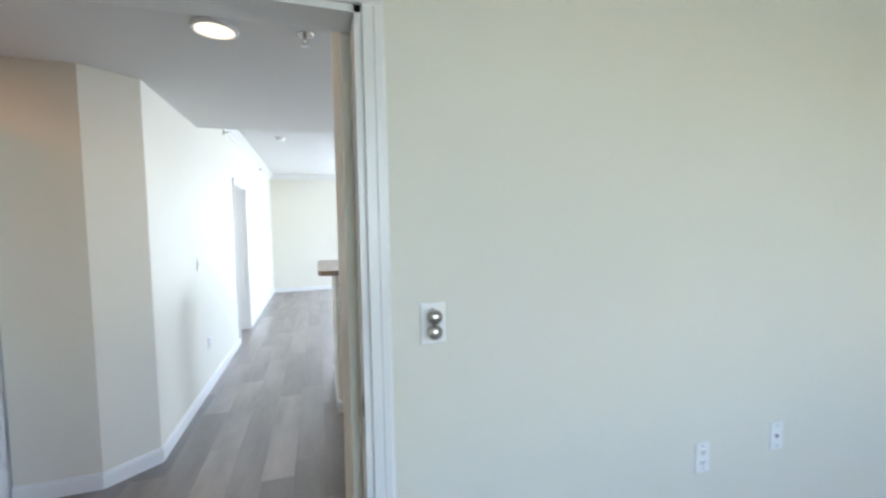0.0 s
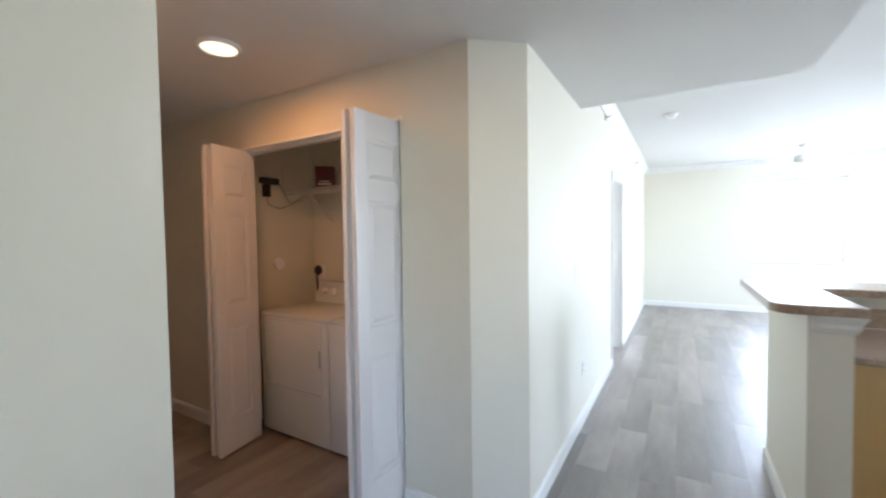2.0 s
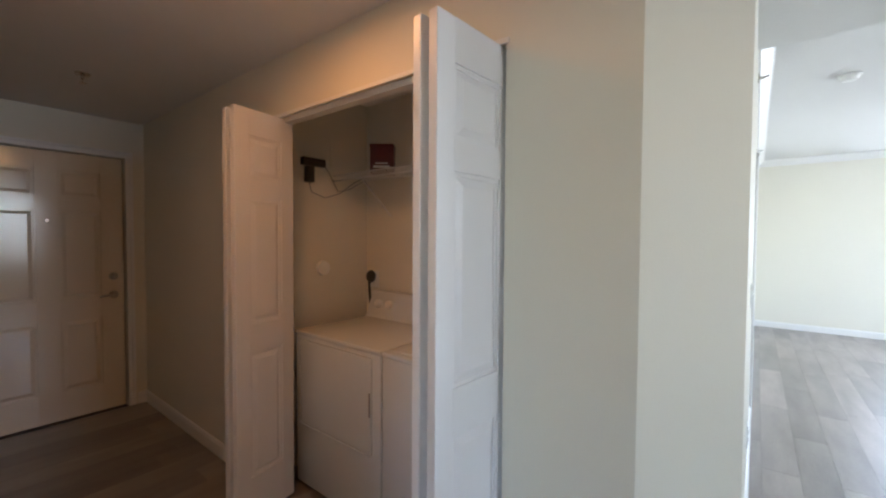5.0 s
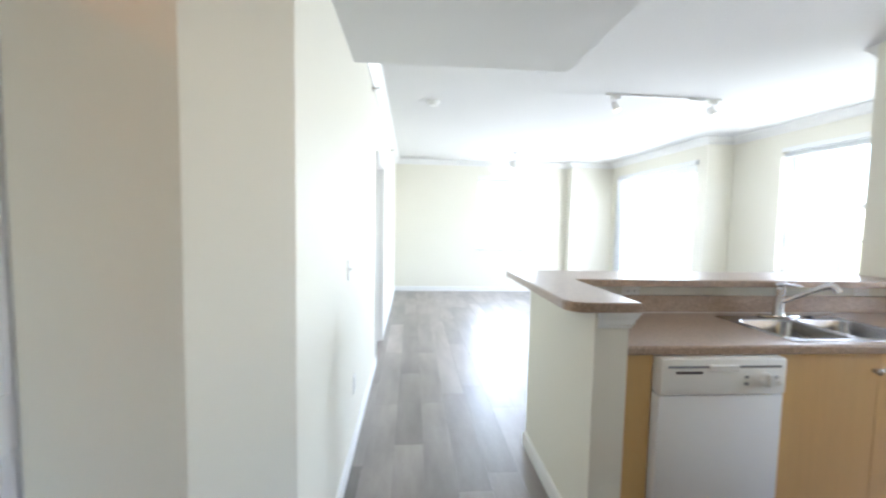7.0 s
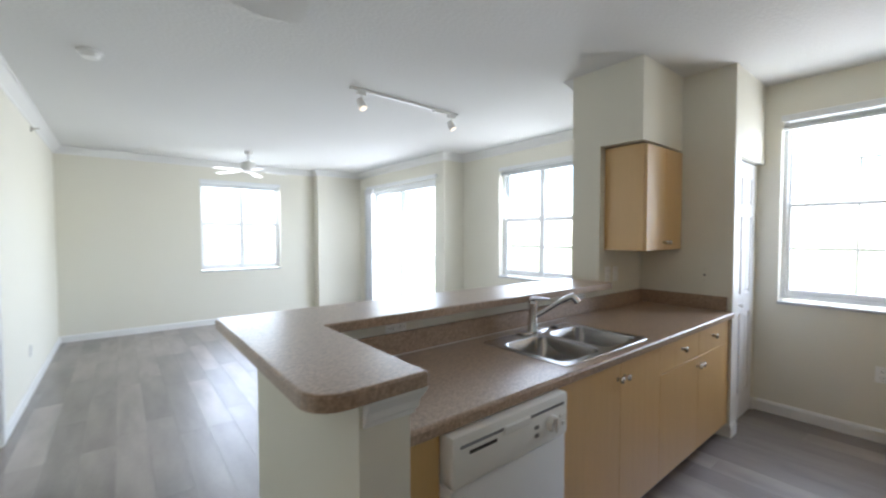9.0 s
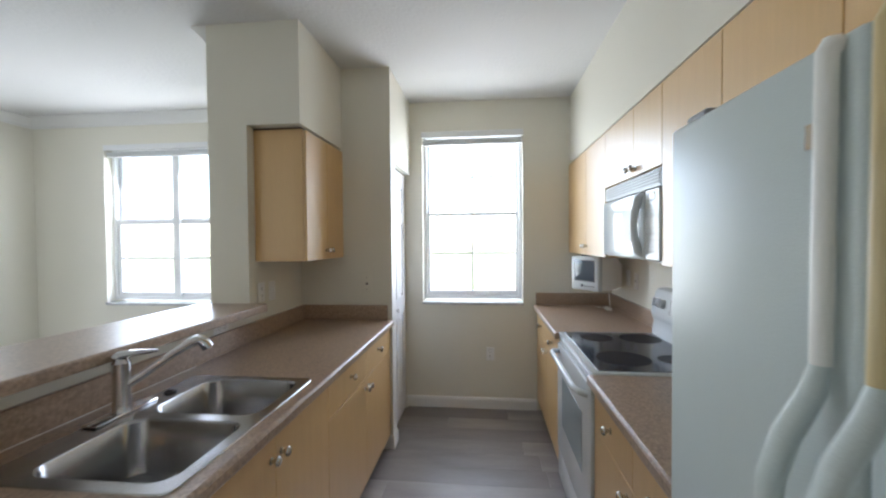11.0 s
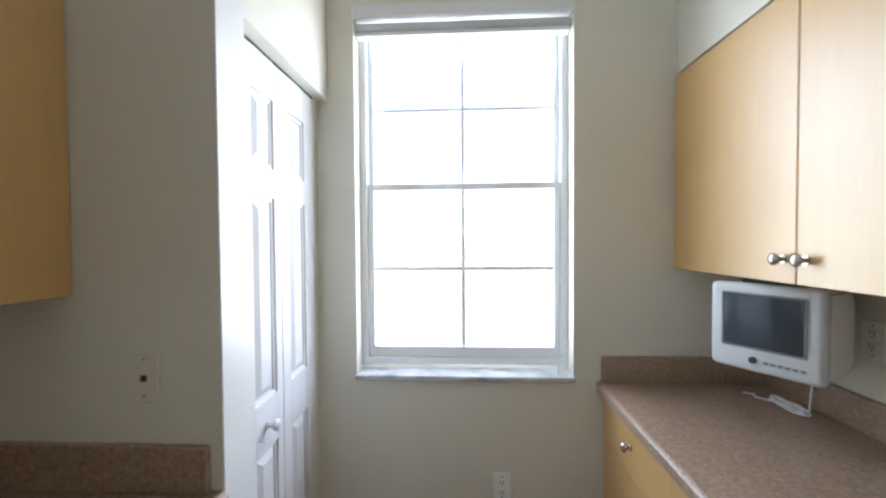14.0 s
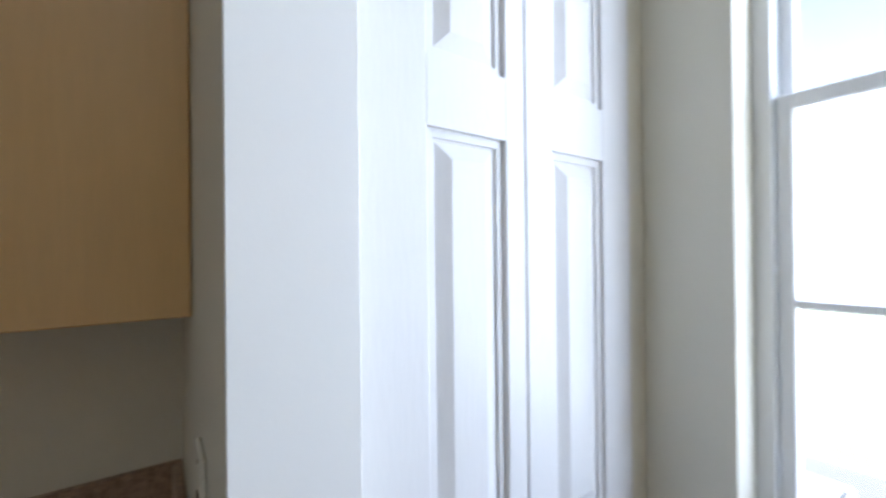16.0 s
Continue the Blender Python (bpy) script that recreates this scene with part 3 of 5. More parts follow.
slider = tagged(new("sliding_door_1"), "white framed glass sliding door to the balcony, closed", "sliding door", kind="structure")
slider.matrix_world = pose(SLIDE_X, SD1, 0, 0, 0, -90)
SW = SD1 - SD0
bm = bmesh.new()
box(bm, 0, 0.02, 0, 0.035, 0.16, SDT)
box(bm, SW - 0.035, 0.02, 0, SW, 0.16, SDT)
box(bm, 0.035, 0.02, SDT - 0.04, SW - 0.035, 0.16, SDT)
box(bm, 0.035, 0.02, 0, SW - 0.035, 0.16, 0.03)
part("door_frame", bm, ALU, slider)
for k, (a, b, y) in enumerate(((0.035, SW / 2 + 0.025, 0.10), (SW / 2 - 0.025, SW - 0.035, 0.05))):
    bm = bmesh.new()
    for q in ((a, a + 0.05, 0.03, SDT - 0.04), (b - 0.05, b, 0.03, SDT - 0.04), (a + 0.05, b - 0.05, 0.03, 0.10), (a + 0.05, b - 0.05, SDT - 0.10, SDT - 0.04)):
        box(bm, q[0], y, q[2], q[1], y + 0.035, q[3], 0.003)
    leaf = part("sliding_panel", bm, ALU, slider)
    p = part("pane", bx(a + 0.046, y + 0.014, 0.096, b - 0.046, y + 0.02, SDT - 0.096), GLASS, leaf)
    p.visible_shadow = False
bm = bmesh.new()
tube(bm, [(SW - 0.062, 0.05, 0.93), (SW - 0.062, 0.015, 0.94), (SW - 0.062, 0.012, 1.02), (SW - 0.062, 0.015, 1.10), (SW - 0.062, 0.05, 1.11)], 0.009, 8)
part("handle", bm, GREYP, slider, "grey pull handle", True)
# head valance of the slider
valance = thing("valance_rail", "white valance rail above the sliding door", "valance", SLIDE_X - 0.01, (SD0 + SD1) / 2, SDT + 0.03)
part("rail", bx(-0.05, -SW / 2 - 0.06, -0.03, 0, SW / 2 + 0.06, 0.03, bevel=0.004), BLIND, valance)

vb = thing("vertical_blind", "white vertical blind drawn aside at the sliding door", "blind", SLIDE_X - 0.055, SD1 - 0.02, 0.03)
vane_mesh = None
for k in range(11):
    if vane_mesh is None:
        vane = part("vane", bx(-0.042, -0.0015, 0.0, 0.042, 0.0015, SDT - 0.03), BLIND, vb, "white vinyl vane")
        vane_mesh = vane.data
    else:
        vane = new("vane", vane_mesh)
        vane.parent = vb
    vane.matrix_basis = pose(-0.03 + 0.004 * (k % 3), -0.024 * k, 0, 0, 0, 12 + 7 * (k % 4))

# den window frame
den = tagged(new("window_4"), "white framed den window", kind="structure")
den.matrix_world = pose(2.1, -1.5, 0.9, 0, 0, 180)
bm = bmesh.new()
for q in ((0, 0.03, 0, 1.4), (1.57, 1.6, 0, 1.4), (0.03, 1.57, 0, 0.03), (0.03, 1.57, 1.37, 1.4), (0.785, 0.815, 0.03, 1.37), (0.03, 0.785, 0.68, 0.71), (0.815, 1.57, 0.68, 0.71)):
    box(bm, q[0], 0.05, q[2], q[1], 0.09, q[3])
part("window_frame", bm, ALU, den)


# ---- doors ----
def raised(bm, x0, z0, x1, z1, y, d, slope=0.022):
    """A raised field: a shallow pyramid frustum on the plane y, standing d towards -y."""
    a = [bm.verts.new(v) for v in ((x0, y, z0), (x1, y, z0), (x1, y, z1), (x0, y, z1))]
    b = [bm.verts.new(v) for v in ((x0 + slope, y + d, z0 + slope), (x1 - slope, y + d, z0 + slope), (x1 - slope, y + d, z1 - slope), (x0 + slope, y + d, z1 - slope))]
    for k in range(4):
        bm.faces.new((a[k], a[(k + 1) % 4], b[(k + 1) % 4], b[k]))
    bm.faces.new(b)


def panel_leaf(w, h, t, cols, rows, stile, mid=0.10, right=None):
    """A moulded leaf: x from 0 to w, y from 0 to t, z from 0 to h; rows are (bottom, top) of the sunk panels."""
    bm = bmesh.new()
    rec = 0.011
    box(bm, 0.001, rec, 0.001, w - 0.001, t - rec, h - 0.001)
    right = stile if right is None else right
    cw = (w - stile - right - (cols - 1) * mid) / cols
    xs = [(stile + c * (cw + mid), stile + c * (cw + mid) + cw) for c in range(cols)]
    for a, b in [(0, stile)] + [(xs[c][1], xs[c + 1][0]) for c in range(cols - 1)] + [(w - right, w)]:
        box(bm, a, 0, 0, b, t, h, 0.002)
    edges = [0] + [z for r in rows for z in r] + [h]
    for x0, x1 in xs:
        for z0, z1 in zip(edges[::2], edges[1::2]):
            box(bm, x0 - 0.001, 0.0002, z0, x1 + 0.001, t - 0.0002, z1)
        for z0, z1 in rows:
            for y, s in ((rec, -1), (t - rec, 1)):
                # sloping cove round the sunk panel, then the raised field
                for q in ((x0, x0 + 0.012), (x1 - 0.012, x1)):
                    box(bm, q[0], min(y, y + s * 0.004), z0, q[1], max(y, y + s * 0.004), z1)
                for q in ((z0, z0 + 0.012), (z1 - 0.012, z1)):
                    box(bm, x0 + 0.0122, min(y, y + s * 0.004), q[0], x1 - 0.0122, max(y, y + s * 0.004), q[1])
                raised(bm, x0 + 0.016, z0 + 0.016, x1 - 0.016, z1 - 0.016, y, s * 0.0095)
    bmesh.ops.recalc_face_normals(bm, faces=bm.faces)
    return bm


def round_knob(r=0.016, out=0.035):
    """A small knob on a stem, standing towards -y."""
    bm = bmesh.new()
    rod(bm, (0, 0, 0), (0, -out * 0.6, 0), r * 0.42, sides=10)
    rod(bm, (0, -0.001, 0), (0, -0.004, 0), r * 0.7, sides=12)
    ball(bm, (0, -out * 0.75, 0), r, r * 0.62, r, 12, 8)
    return bm


BIROWS = [(0.22, 0.84), (0.98, 1.60), (1.69, 1.90)]


def bifold(label, x, y, turn, w, fold, knob_side):
    """Two hinged leaves folded together; the fold stands out from the wall."""
    d = thing("bifold_door", label, "bifold door", x, y, 0.012, group="laundry closet doors")
    for k, (px, ang) in enumerate(fold):
        leaf = part("leaf", panel_leaf(w, 2.025, 0.032, 1, BIROWS, 0.075), DOORW, d)
        leaf.matrix_basis = pose(px, 0, 0, 0, 0, ang)
        if k == knob_side:
            kn = part("knob", round_knob(0.017, 0.034), DOORW, leaf, "white painted knob", True)
            kn.matrix_basis = pose(w * 0.5, 0, 0.90)
    return d


bifold("white six-panel bifold closet door folded open by the wall", -2.835, 3.985, 0, 0.34, [(0.0, -84), (0.05, -80)], 1)
bifold("white six-panel bifold closet door folded open, standing out", -1.455, 3.985, 0, 0.375, [(0.0, -94), (-0.045, -96)], 0)

# pantry bifold, closed, set back in its opening
pd = thing("bifold_door", "white six-panel bifold pantry door, closed", "bifold door", PD0, PY + 0.045, 0.012)
for k, (left, right) in enumerate(((0.112, 0.040), (0.062, 0.088))):
    leaf = part("leaf", panel_leaf(0.2855, 2.024, 0.032, 1, [(0.20, 0.84), (0.990, 1.60), (1.690, 1.905)], left, right=right), DOORW, pd)
    leaf.matrix_basis = pose(0.001 + k * 0.2875, 0, 0)
    if k == 0:
        kn = part("knob", round_knob(0.018, 0.04), DOORW, leaf, "white painted knob", True)
        kn.matrix_basis = pose(0.175, 0, 0.915)
structure("trim_pantry_track", bx(PD0, PY + 0.045, PDT - 0.008, PD1, PY + 0.08, PDT - 0.001), SLOT, "dark bifold track over the pantry door")
structure("wall_pantry_back", bx(PD0, 5.12, -0.02, EAST_X, 5.168, 2.3), PAINT, "cream pantry back wall")

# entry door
# white gloss paint with the hall lamp's warm light mixed into its colour
ENTRYW = material("glossy_lamplit_entry_paint", (0.75, 0.655, 0.51), 0.13, tint=(0.71, 0.61, 0.47), scale=4, bump=0.0005, bump_scale=60)
ed = tagged(new("door_1"), "white six-panel steel entry door, closed", "entry door", kind="structure")
ed.matrix_world = pose(ENTRY_X - 0.03, ED1, 0.01, 0, 0, -90) @ pose(0, 0, 0)
ed.matrix_world = pose(ENTRY_X - 0.03, ED0, 0.01, 0, 0, 90)
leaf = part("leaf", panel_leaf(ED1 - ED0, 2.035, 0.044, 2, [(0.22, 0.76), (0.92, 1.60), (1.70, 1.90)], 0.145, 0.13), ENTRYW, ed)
bm = bmesh.new()
W = ED1 - ED0
rod(bm, (W - 0.07, 0, 0.93), (W - 0.07, -0.012, 0.93), 0.032, sides=20)
rod(bm, (W - 0.07, -0.01, 0.93), (W - 0.07, -0.05, 0.93), 0.011)
tube(bm, [(W - 0.065, -0.048, 0.93), (W - 0.10, -0.05, 0.932), (W - 0.14, -0.047, 0.927), (W - 0.165, -0.042, 0.922)], [0.011, 0.010, 0.009, 0.007], 8)
part("lever_handle", bm, NICKEL, ed, "satin nickel lever", True)
bm = bmesh.new()
rod(bm, (W - 0.07, 0, 1.08), (W - 0.07, -0.014, 1.08), 0.03, sides=20)
box(bm, W - 0.075, -0.03, 1.062, W - 0.065, -0.012, 1.098, 0.002)
part("deadbolt", bm, NICKEL, ed, "satin nickel deadbolt turn", True)
part("peephole", rod(bmesh.new(), (W / 2, 0.001, 1.52), (W / 2, -0.006, 1.52), 0.011, sides=14), NICKEL, ed, "brass peephole", True)
for z in (0.25, 1.02, 1.80):
    part("hinge", rod(bmesh.new(), (-0.006, -0.006, z - 0.05), (-0.006, -0.006, z + 0.05), 0.007, sides=10), NICKEL, ed, "", True)
structure("trim_entry_jamb", bx(ENTRY_X - 0.14, ED0 - 0.012, 0, ENTRY_X - 0.08, ED1 + 0.012, 2.052), SLOT, "dark door stop behind the entry door")
structure("trim_threshold", bx(ENTRY_X - 0.14, ED0, -0.01, ENTRY_X + 0.005, ED1, 0.010, bevel=0.003), SLOT, "dark metal threshold")

# coat closet door ajar in the hall wall
cc = tagged(new("door_2"), "white flush coat closet door, slightly ajar", "door", kind="structure")
cc.matrix_world = pose(-2.26, HALLS_Y + 0.008, 0.012, 0, 0, 171)
part("leaf", panel_leaf(0.72, 2.02, 0.035, 2, [(0.2, 0.8), (0.95, 1.58), (1.68, 1.88)], 0.11), DOORW, cc)
bm = bmesh.new()
rod(bm, (0.66, 0, 0.95), (0.66, -0.01, 0.95), 0.028, sides=18)
rod(bm, (0.66, -0.01, 0.95), (0.66, -0.045, 0.95), 0.01)
tube(bm, [(0.66, -0.045, 0.95), (0.62, -0.047, 0.951), (0.57, -0.043, 0.947)], [0.010, 0.009, 0.007], 8)
part("lever_handle", bm, NICKEL, cc, "satin nickel lever", True)


def strike(name, m, label):
    s = tagged(new(name), label, "strike plate")
    s.matrix_world = m
    part("plate", bx(-0.016, -0.0025, -0.03, 0.016, 0.0, 0.03, bevel=0.002), NICKEL, s)
    part("latch_hole", bx(-0.008, -0.0032, -0.012, 0.008, -0.0022, 0.012), SLOT, s)
    return s


strike("strike_plate", pose(DJ - 0.0182, 2.362, 0.945, 0, 0, -90), "satin nickel strike plate on the den jamb")
strike("strike_plate", pose(LONG_X - 0.05, DOOR_B - 0.0185, 0.95), "nickel strike plate on the bedroom jamb")


# ---- kitchen, sink side ----
def knob_at(parent, x, y, z, face, label="satin nickel knob"):
    """A cabinet knob standing towards -y (face -1) or +y (face 1)."""
    k = part("knob", round_knob(0.0165, 0.034), NICKEL, parent, label, True)
    k.matrix_basis = pose(x, y, z, 0, 0, 0 if face < 0 else 180)
    return k


def base_cabinet(label, x0, x1, y_face, y_back, face, cells, group="base cabinets", high=0.872):
    """A base unit: body on a toe kick; cells are (x0, x1, z0, z1, kind, knob_x, knob_z)."""
    c = thing("base_cabinet", label, "kitchen cabinet", (x0 + x1) / 2, (y_face + y_back) / 2, 0, group=group)
    w, d = (x1 - x0) / 2, abs(y_back - y_face) / 2
    f = -d if face < 0 else d
    s = 1 if face < 0 else -1
    bm = bmesh.new()
    box(bm, -w + 0.0005, min(f + s * 0.02, -s * -d if 0 else s * d), 0.10, w - 0.0005, max(f + s * 0.02, s * d), high)
    part("body", bm, MAPLE, c)
    part("toe_kick", bx(-w + 0.001, min(f + s * 0.075, s * d), 0.0, w - 0.001, max(f + s * 0.075, s * d), 0.10), DARKGAP, c, "dark recessed toe kick")
    for a, b, z0, z1, kind, kx, kz in cells:
        lo, hi = sorted((f, f + s * 0.019))
        dpart = part(kind, bx(a - (x0 + x1) / 2 + 0.0015, lo, z0 + 0.0008, b - (x0 + x1) / 2 - 0.0015, hi, z1 - 0.0008, bevel=0.0004), MAPLE, c)
        if kx is not None:
            knob_at(dpart, kx - (x0 + x1) / 2, f, kz, face)
    return c


CY, BY = 4.530, 5.17
base_cabinet("maple filler panel beside the dishwasher", 0.458, 0.636, CY, BY, -1, [(0.458, 0.636, 0.10, 0.870, "panel", None, None)])
base_cabinet("maple sink base cabinet with two doors", 1.222, 2.18, CY, BY, -1,
             [(1.222, 1.745, 0.10, 0.870, "door", 1.715, 0.785), (1.745, 2.18, 0.10, 0.870, "door", 1.777, 0.785)], high=0.72)
base_cabinet("maple base cabinet with drawers over doors", 2.18, PX, CY, BY, -1,
             [(2.18, 2.735, 0.70, 0.870, "drawer", 2.465, 0.795), (2.735, 3.25, 0.70, 0.870, "drawer", 2.975, 0.795),
              (2.18, 2.735, 0.10, 0.698, "door", 2.705, 0.645), (2.735, 3.25, 0.10, 0.698, "door", 2.765, 0.645), (3.25, PX, 0.10, 0.870, "panel", None, None)])

# dishwasher
dw = thing("dishwasher", "white built-in dishwasher with vented control panel", "dishwasher", 0.930, 4.805, 0)
part("body", bx(-0.291, -0.26, 0.10, 0.291, 0.33, 0.868), ENAMEL, dw)
part("door", bx(-0.292, -0.325, 0.135, 0.292, -0.262, 0.700, bevel=0.008, segments=2), DISHWHITE, dw, "flat white door panel", True)
cp = part("control_panel", bx(-0.292, -0.335, 0.703, 0.292, -0.262, 0.868, bevel=0.012, segments=2), OFFWHITE, dw, "off-white control panel", True)
part("vent_slot", bx(-0.262, -0.3365, 0.826, 0.262, -0.3345, 0.836), GREYP, cp)
part("vent_slot", bx(-0.225, -0.3367, 0.800, -0.105, -0.3345, 0.811), SLOT, cp)
part("latch", bx(-0.075, -0.345, 0.812, 0.06, -0.334, 0.842, bevel=0.004), OFFWHITE, cp)
part("dial", rod(bmesh.new(), (0.185, -0.335, 0.775), (0.185, -0.358, 0.775), 0.030, 0.026, 22), OFFWHITE, cp, "round cycle dial", True)
part("dial_pointer", bx(0.180, -0.366, 0.748, 0.190, -0.357, 0.802, bevel=0.002), OFFWHITE, cp)
for k, (x, z) in enumerate(((0.10, 0.755), (0.10, 0.785), (0.245, 0.785), (0.262, 0.755))):
    part("button", bx(x - 0.009, -0.340, z - 0.006, x + 0.009, -0.334, z + 0.006, bevel=0.001), GREYP if k < 2 else OFFWHITE, cp)
part("kick_plate", bx(-0.289, -0.25, 0.0, 0.289, -0.22, 0.132), ENAMEL, dw, "recessed white kick plate")

# worktop with the sink's cut-out
SX0, SX1, SY0, SY1 = 1.335, 2.085, 4.553, 5.062


def nosing(bm, x0, x1, y_nose, y_back, s, z0=0.874, z1=0.914):
    """A laminate top whose front edge is rounded."""
    prof = [(y_back, z0), (y_nose + s * 0.002, z0), (y_nose, z0 + 0.006), (y_nose, z1 - 0.010), (y_nose + s * 0.004, z1 - 0.003), (y_nose + s * 0.011, z1), (y_back, z1)]
    a = [bm.verts.new((x0, y, z)) for y, z in prof]
    b = [bm.verts.new((x1, y, z)) for y, z in prof]
    for k in range(len(prof)):
        bm.faces.new((a[k], a[(k + 1) % len(prof)], b[(k + 1) % len(prof)], b[k]))
    bm.faces.new(a[::-1])
    bm.faces.new(b)
    bmesh.ops.recalc_face_normals(bm, faces=bm.faces)


NOSE = 4.500
top_l = thing("countertop", "brown speckled laminate countertop with backsplash", "countertop", 1.9, 4.85, 0.9)
bm = bmesh.new()
nosing(bm, 0.458, SX0 + 0.015, NOSE, BY, 1)
nosing(bm, SX0 + 0.015, SX1 - 0.015, NOSE, SY0 + 0.015, 1)
nosing(bm, SX1 - 0.015, PX - 0.001, NOSE, BY, 1)
box(bm, SX0 + 0.015, SY1 - 0.015, 0.874, SX1 - 0.015, BY, 0.914)
bmesh.ops.remove_doubles(bm, verts=bm.verts, dist=0.00002)
bmesh.ops.translate(bm, vec=(-1.9, -4.85, -0.9), verts=bm.verts)
part("worktop", bm, LAMINATE, top_l)
bm = bmesh.new()
box(bm, 0.458, BY - 0.02, 0.9142, PX - 0.001, BY - 0.001, 1.020, 0.003)
box(bm, PX - 0.02, NOSE + 0.04, 0.9142, PX - 0.001, BY - 0.021, 1.020, 0.003)
bmesh.ops.translate(bm, vec=(-1.9, -4.85, -0.9), verts=bm.verts)
part("backsplash", bm, LAMINATE, top_l)
bm = bmesh.new()
box(bm, 0.458, BY - 0.0225, 0.9142, 2.2, BY - 0.0195, 0.9165)
bmesh.ops.translate(bm, vec=(-1.9, -4.85, -0.9), verts=bm.verts)
part("caulk_line", bm, PLATE, top_l, "pale caulk line")

# breakfast bar top
def rounded(pts, radii, n=7):
    out = []
    for i, (p, r) in enumerate(zip(pts, radii)):
        p = Vector(p)
        if not r:
            out.append(tuple(p))
            continue
        a = (Vector(pts[i - 1]) - p).normalized()
        b = (Vector(pts[(i + 1) % len(pts)]) - p).normalized()
        c = p + (a + b) * r
        s, e = p + a * r - c, p + b * r - c
        for k in range(n + 1):
            v = s * math.cos(k / n * math.pi / 2) + e * math.sin(k / n * math.pi / 2)
            out.append((c.x + v.x, c.y + v.y))
    return out


bar = thing("bar_top", "raised L-shaped brown laminate breakfast bar", "bar top", 1.3, 5.2, 1.087)
outline = rounded([(0.185, 5.47), (0.185, 4.385), (0.488, 4.39), (0.488, 5.06), (2.66, 5.06), (2.66, 5.168), (2.648, 5.168), (2.648, 5.47)], [0.03, 0.085, 0.006, 0.004, 0.03, 0, 0, 0.02])
bm = prism(bmesh.new(), [(x - 1.3, y - 5.2) for x, y in outline], 0.0, 0.04, 0.006, 2)
part("top", bm, LAMINATE, bar)
band = [(x - 1.3, y - 5.2) for x, y in rounded([(0.1835, 5.4715), (0.1835, 4.3835), (0.4895, 4.3885), (0.4895, 5.0585), (2.6615, 5.0585), (2.6615, 5.16), (2.62, 5.16), (2.62, 5.4715)], [0.03, 0.085, 0.006, 0.004, 0.03, 0, 0, 0.02])]
part("edge_band", prism(bmesh.new(), band, 0.002, 0.0335), LAMINATE, bar, "brown laminate edge band")
# moulded cap under the bar at the end of the half wall
cap = structure("trim_bar_cap", strip(bmesh.new(), [(0.4565, 4.52, 1.086), (0.4565, 4.425, 1.086), (0.322, 4.425, 1.086)][::-1], [(0, -0.070), (0.008, -0.070), (0.010, -0.058), (0.016, -0.052), (0.018, -0.034), (0.031, -0.010), (0.034, 0.0), (0, 0.0)]), TRIM, "white stepped moulding under the bar top")

# double sink
sink = thing("sink", "stainless steel double-bowl drop-in sink", "sink", (SX0 + SX1) / 2, (SY0 + SY1) / 2, 0.914)
hw, hd = (SX1 - SX0) / 2, (SY1 - SY0) / 2
bm = bmesh.new()


def bowl(bm, x0, x1, y0, y1, depth, r=0.055, n=5):
    """A bowl open above: rounded rectangle rings from the rim down to the drain; gives the rim ring."""
    rings = []
    for inset, z, rr in ((0, 0.004, r), (0.006, -0.004, r), (0.012, -depth * 0.75, r), (0.024, -depth * 0.94, r), (0.06, -depth, r * 0.7), (0.12, -depth - 0.004, r * 0.4)):
        a, b, c, d = x0 + inset, x1 - inset, y0 + inset, y1 - inset
        ring = []
        for cx, cy, s in ((b - rr, d - rr, 0), (a + rr, d - rr, 90), (a + rr, c + rr, 180), (b - rr, c + rr, 270)):
            for k in range(n + 1):
                t = radians(s + 90 * k / n)
                ring.append(bm.verts.new((cx + rr * math.cos(t), cy + rr * math.sin(t), z)))
        rings.append(ring)
    for p, q in zip(rings, rings[1:]):
        for k in range(len(p)):
            bm.faces.new((p[k], q[k], q[(k + 1) % len(p)], p[(k + 1) % len(p)]))
    bm.faces.new(rings[-1])
    return rings[0]


B1 = (-hw + 0.035, -0.02, -hd + 0.035, hd - 0.095)
B2 = (0.02, hw - 0.035, -hd + 0.035, hd - 0.095)
outer = [bm.verts.new((x, y, 0.004)) for x, y in rounded([(hw, hd), (-hw, hd), (-hw, -hd), (hw, -hd)], [0.03] * 4, 4)]
r1, r2 = bowl(bm, *B1, 0.165), bowl(bm, *B2, 0.165)
edges = []
for ring in (outer, r1, r2):
    for k in range(len(ring)):
        e = bm.edges.get((ring[k], ring[(k + 1) % len(ring)])) or bm.edges.new((ring[k], ring[(k + 1) % len(ring)]))
        edges.append(e)
bmesh.ops.triangle_fill(bm, edges=edges, use_beauty=True)
low = [bm.verts.new((v.co.x * 1.006, v.co.y * 1.008, 0.0004)) for v in outer]
for k in range(len(outer)):
    bm.faces.new((outer[k], outer[(k + 1) % len(outer)], low[(k + 1) % len(outer)], low[k]))
bmesh.ops.recalc_face_normals(bm, faces=bm.faces)
part("basin", bm, STEEL, sink, "", True)
for b in (B1, B2):
    cx, cy = (b[0] + b[1]) / 2, (b[2] + b[3]) / 2 + 0.02
    dr = part("drain", rod(bmesh.new(), (cx, cy, -0.169), (cx, cy, -0.164), 0.045, sides=24), CHROME, sink, "", True)
    part("drain_hole", rod(bmesh.new(), (cx, cy, -0.1645), (cx, cy, -0.1625), 0.028, sides=20), SLOT, dr)

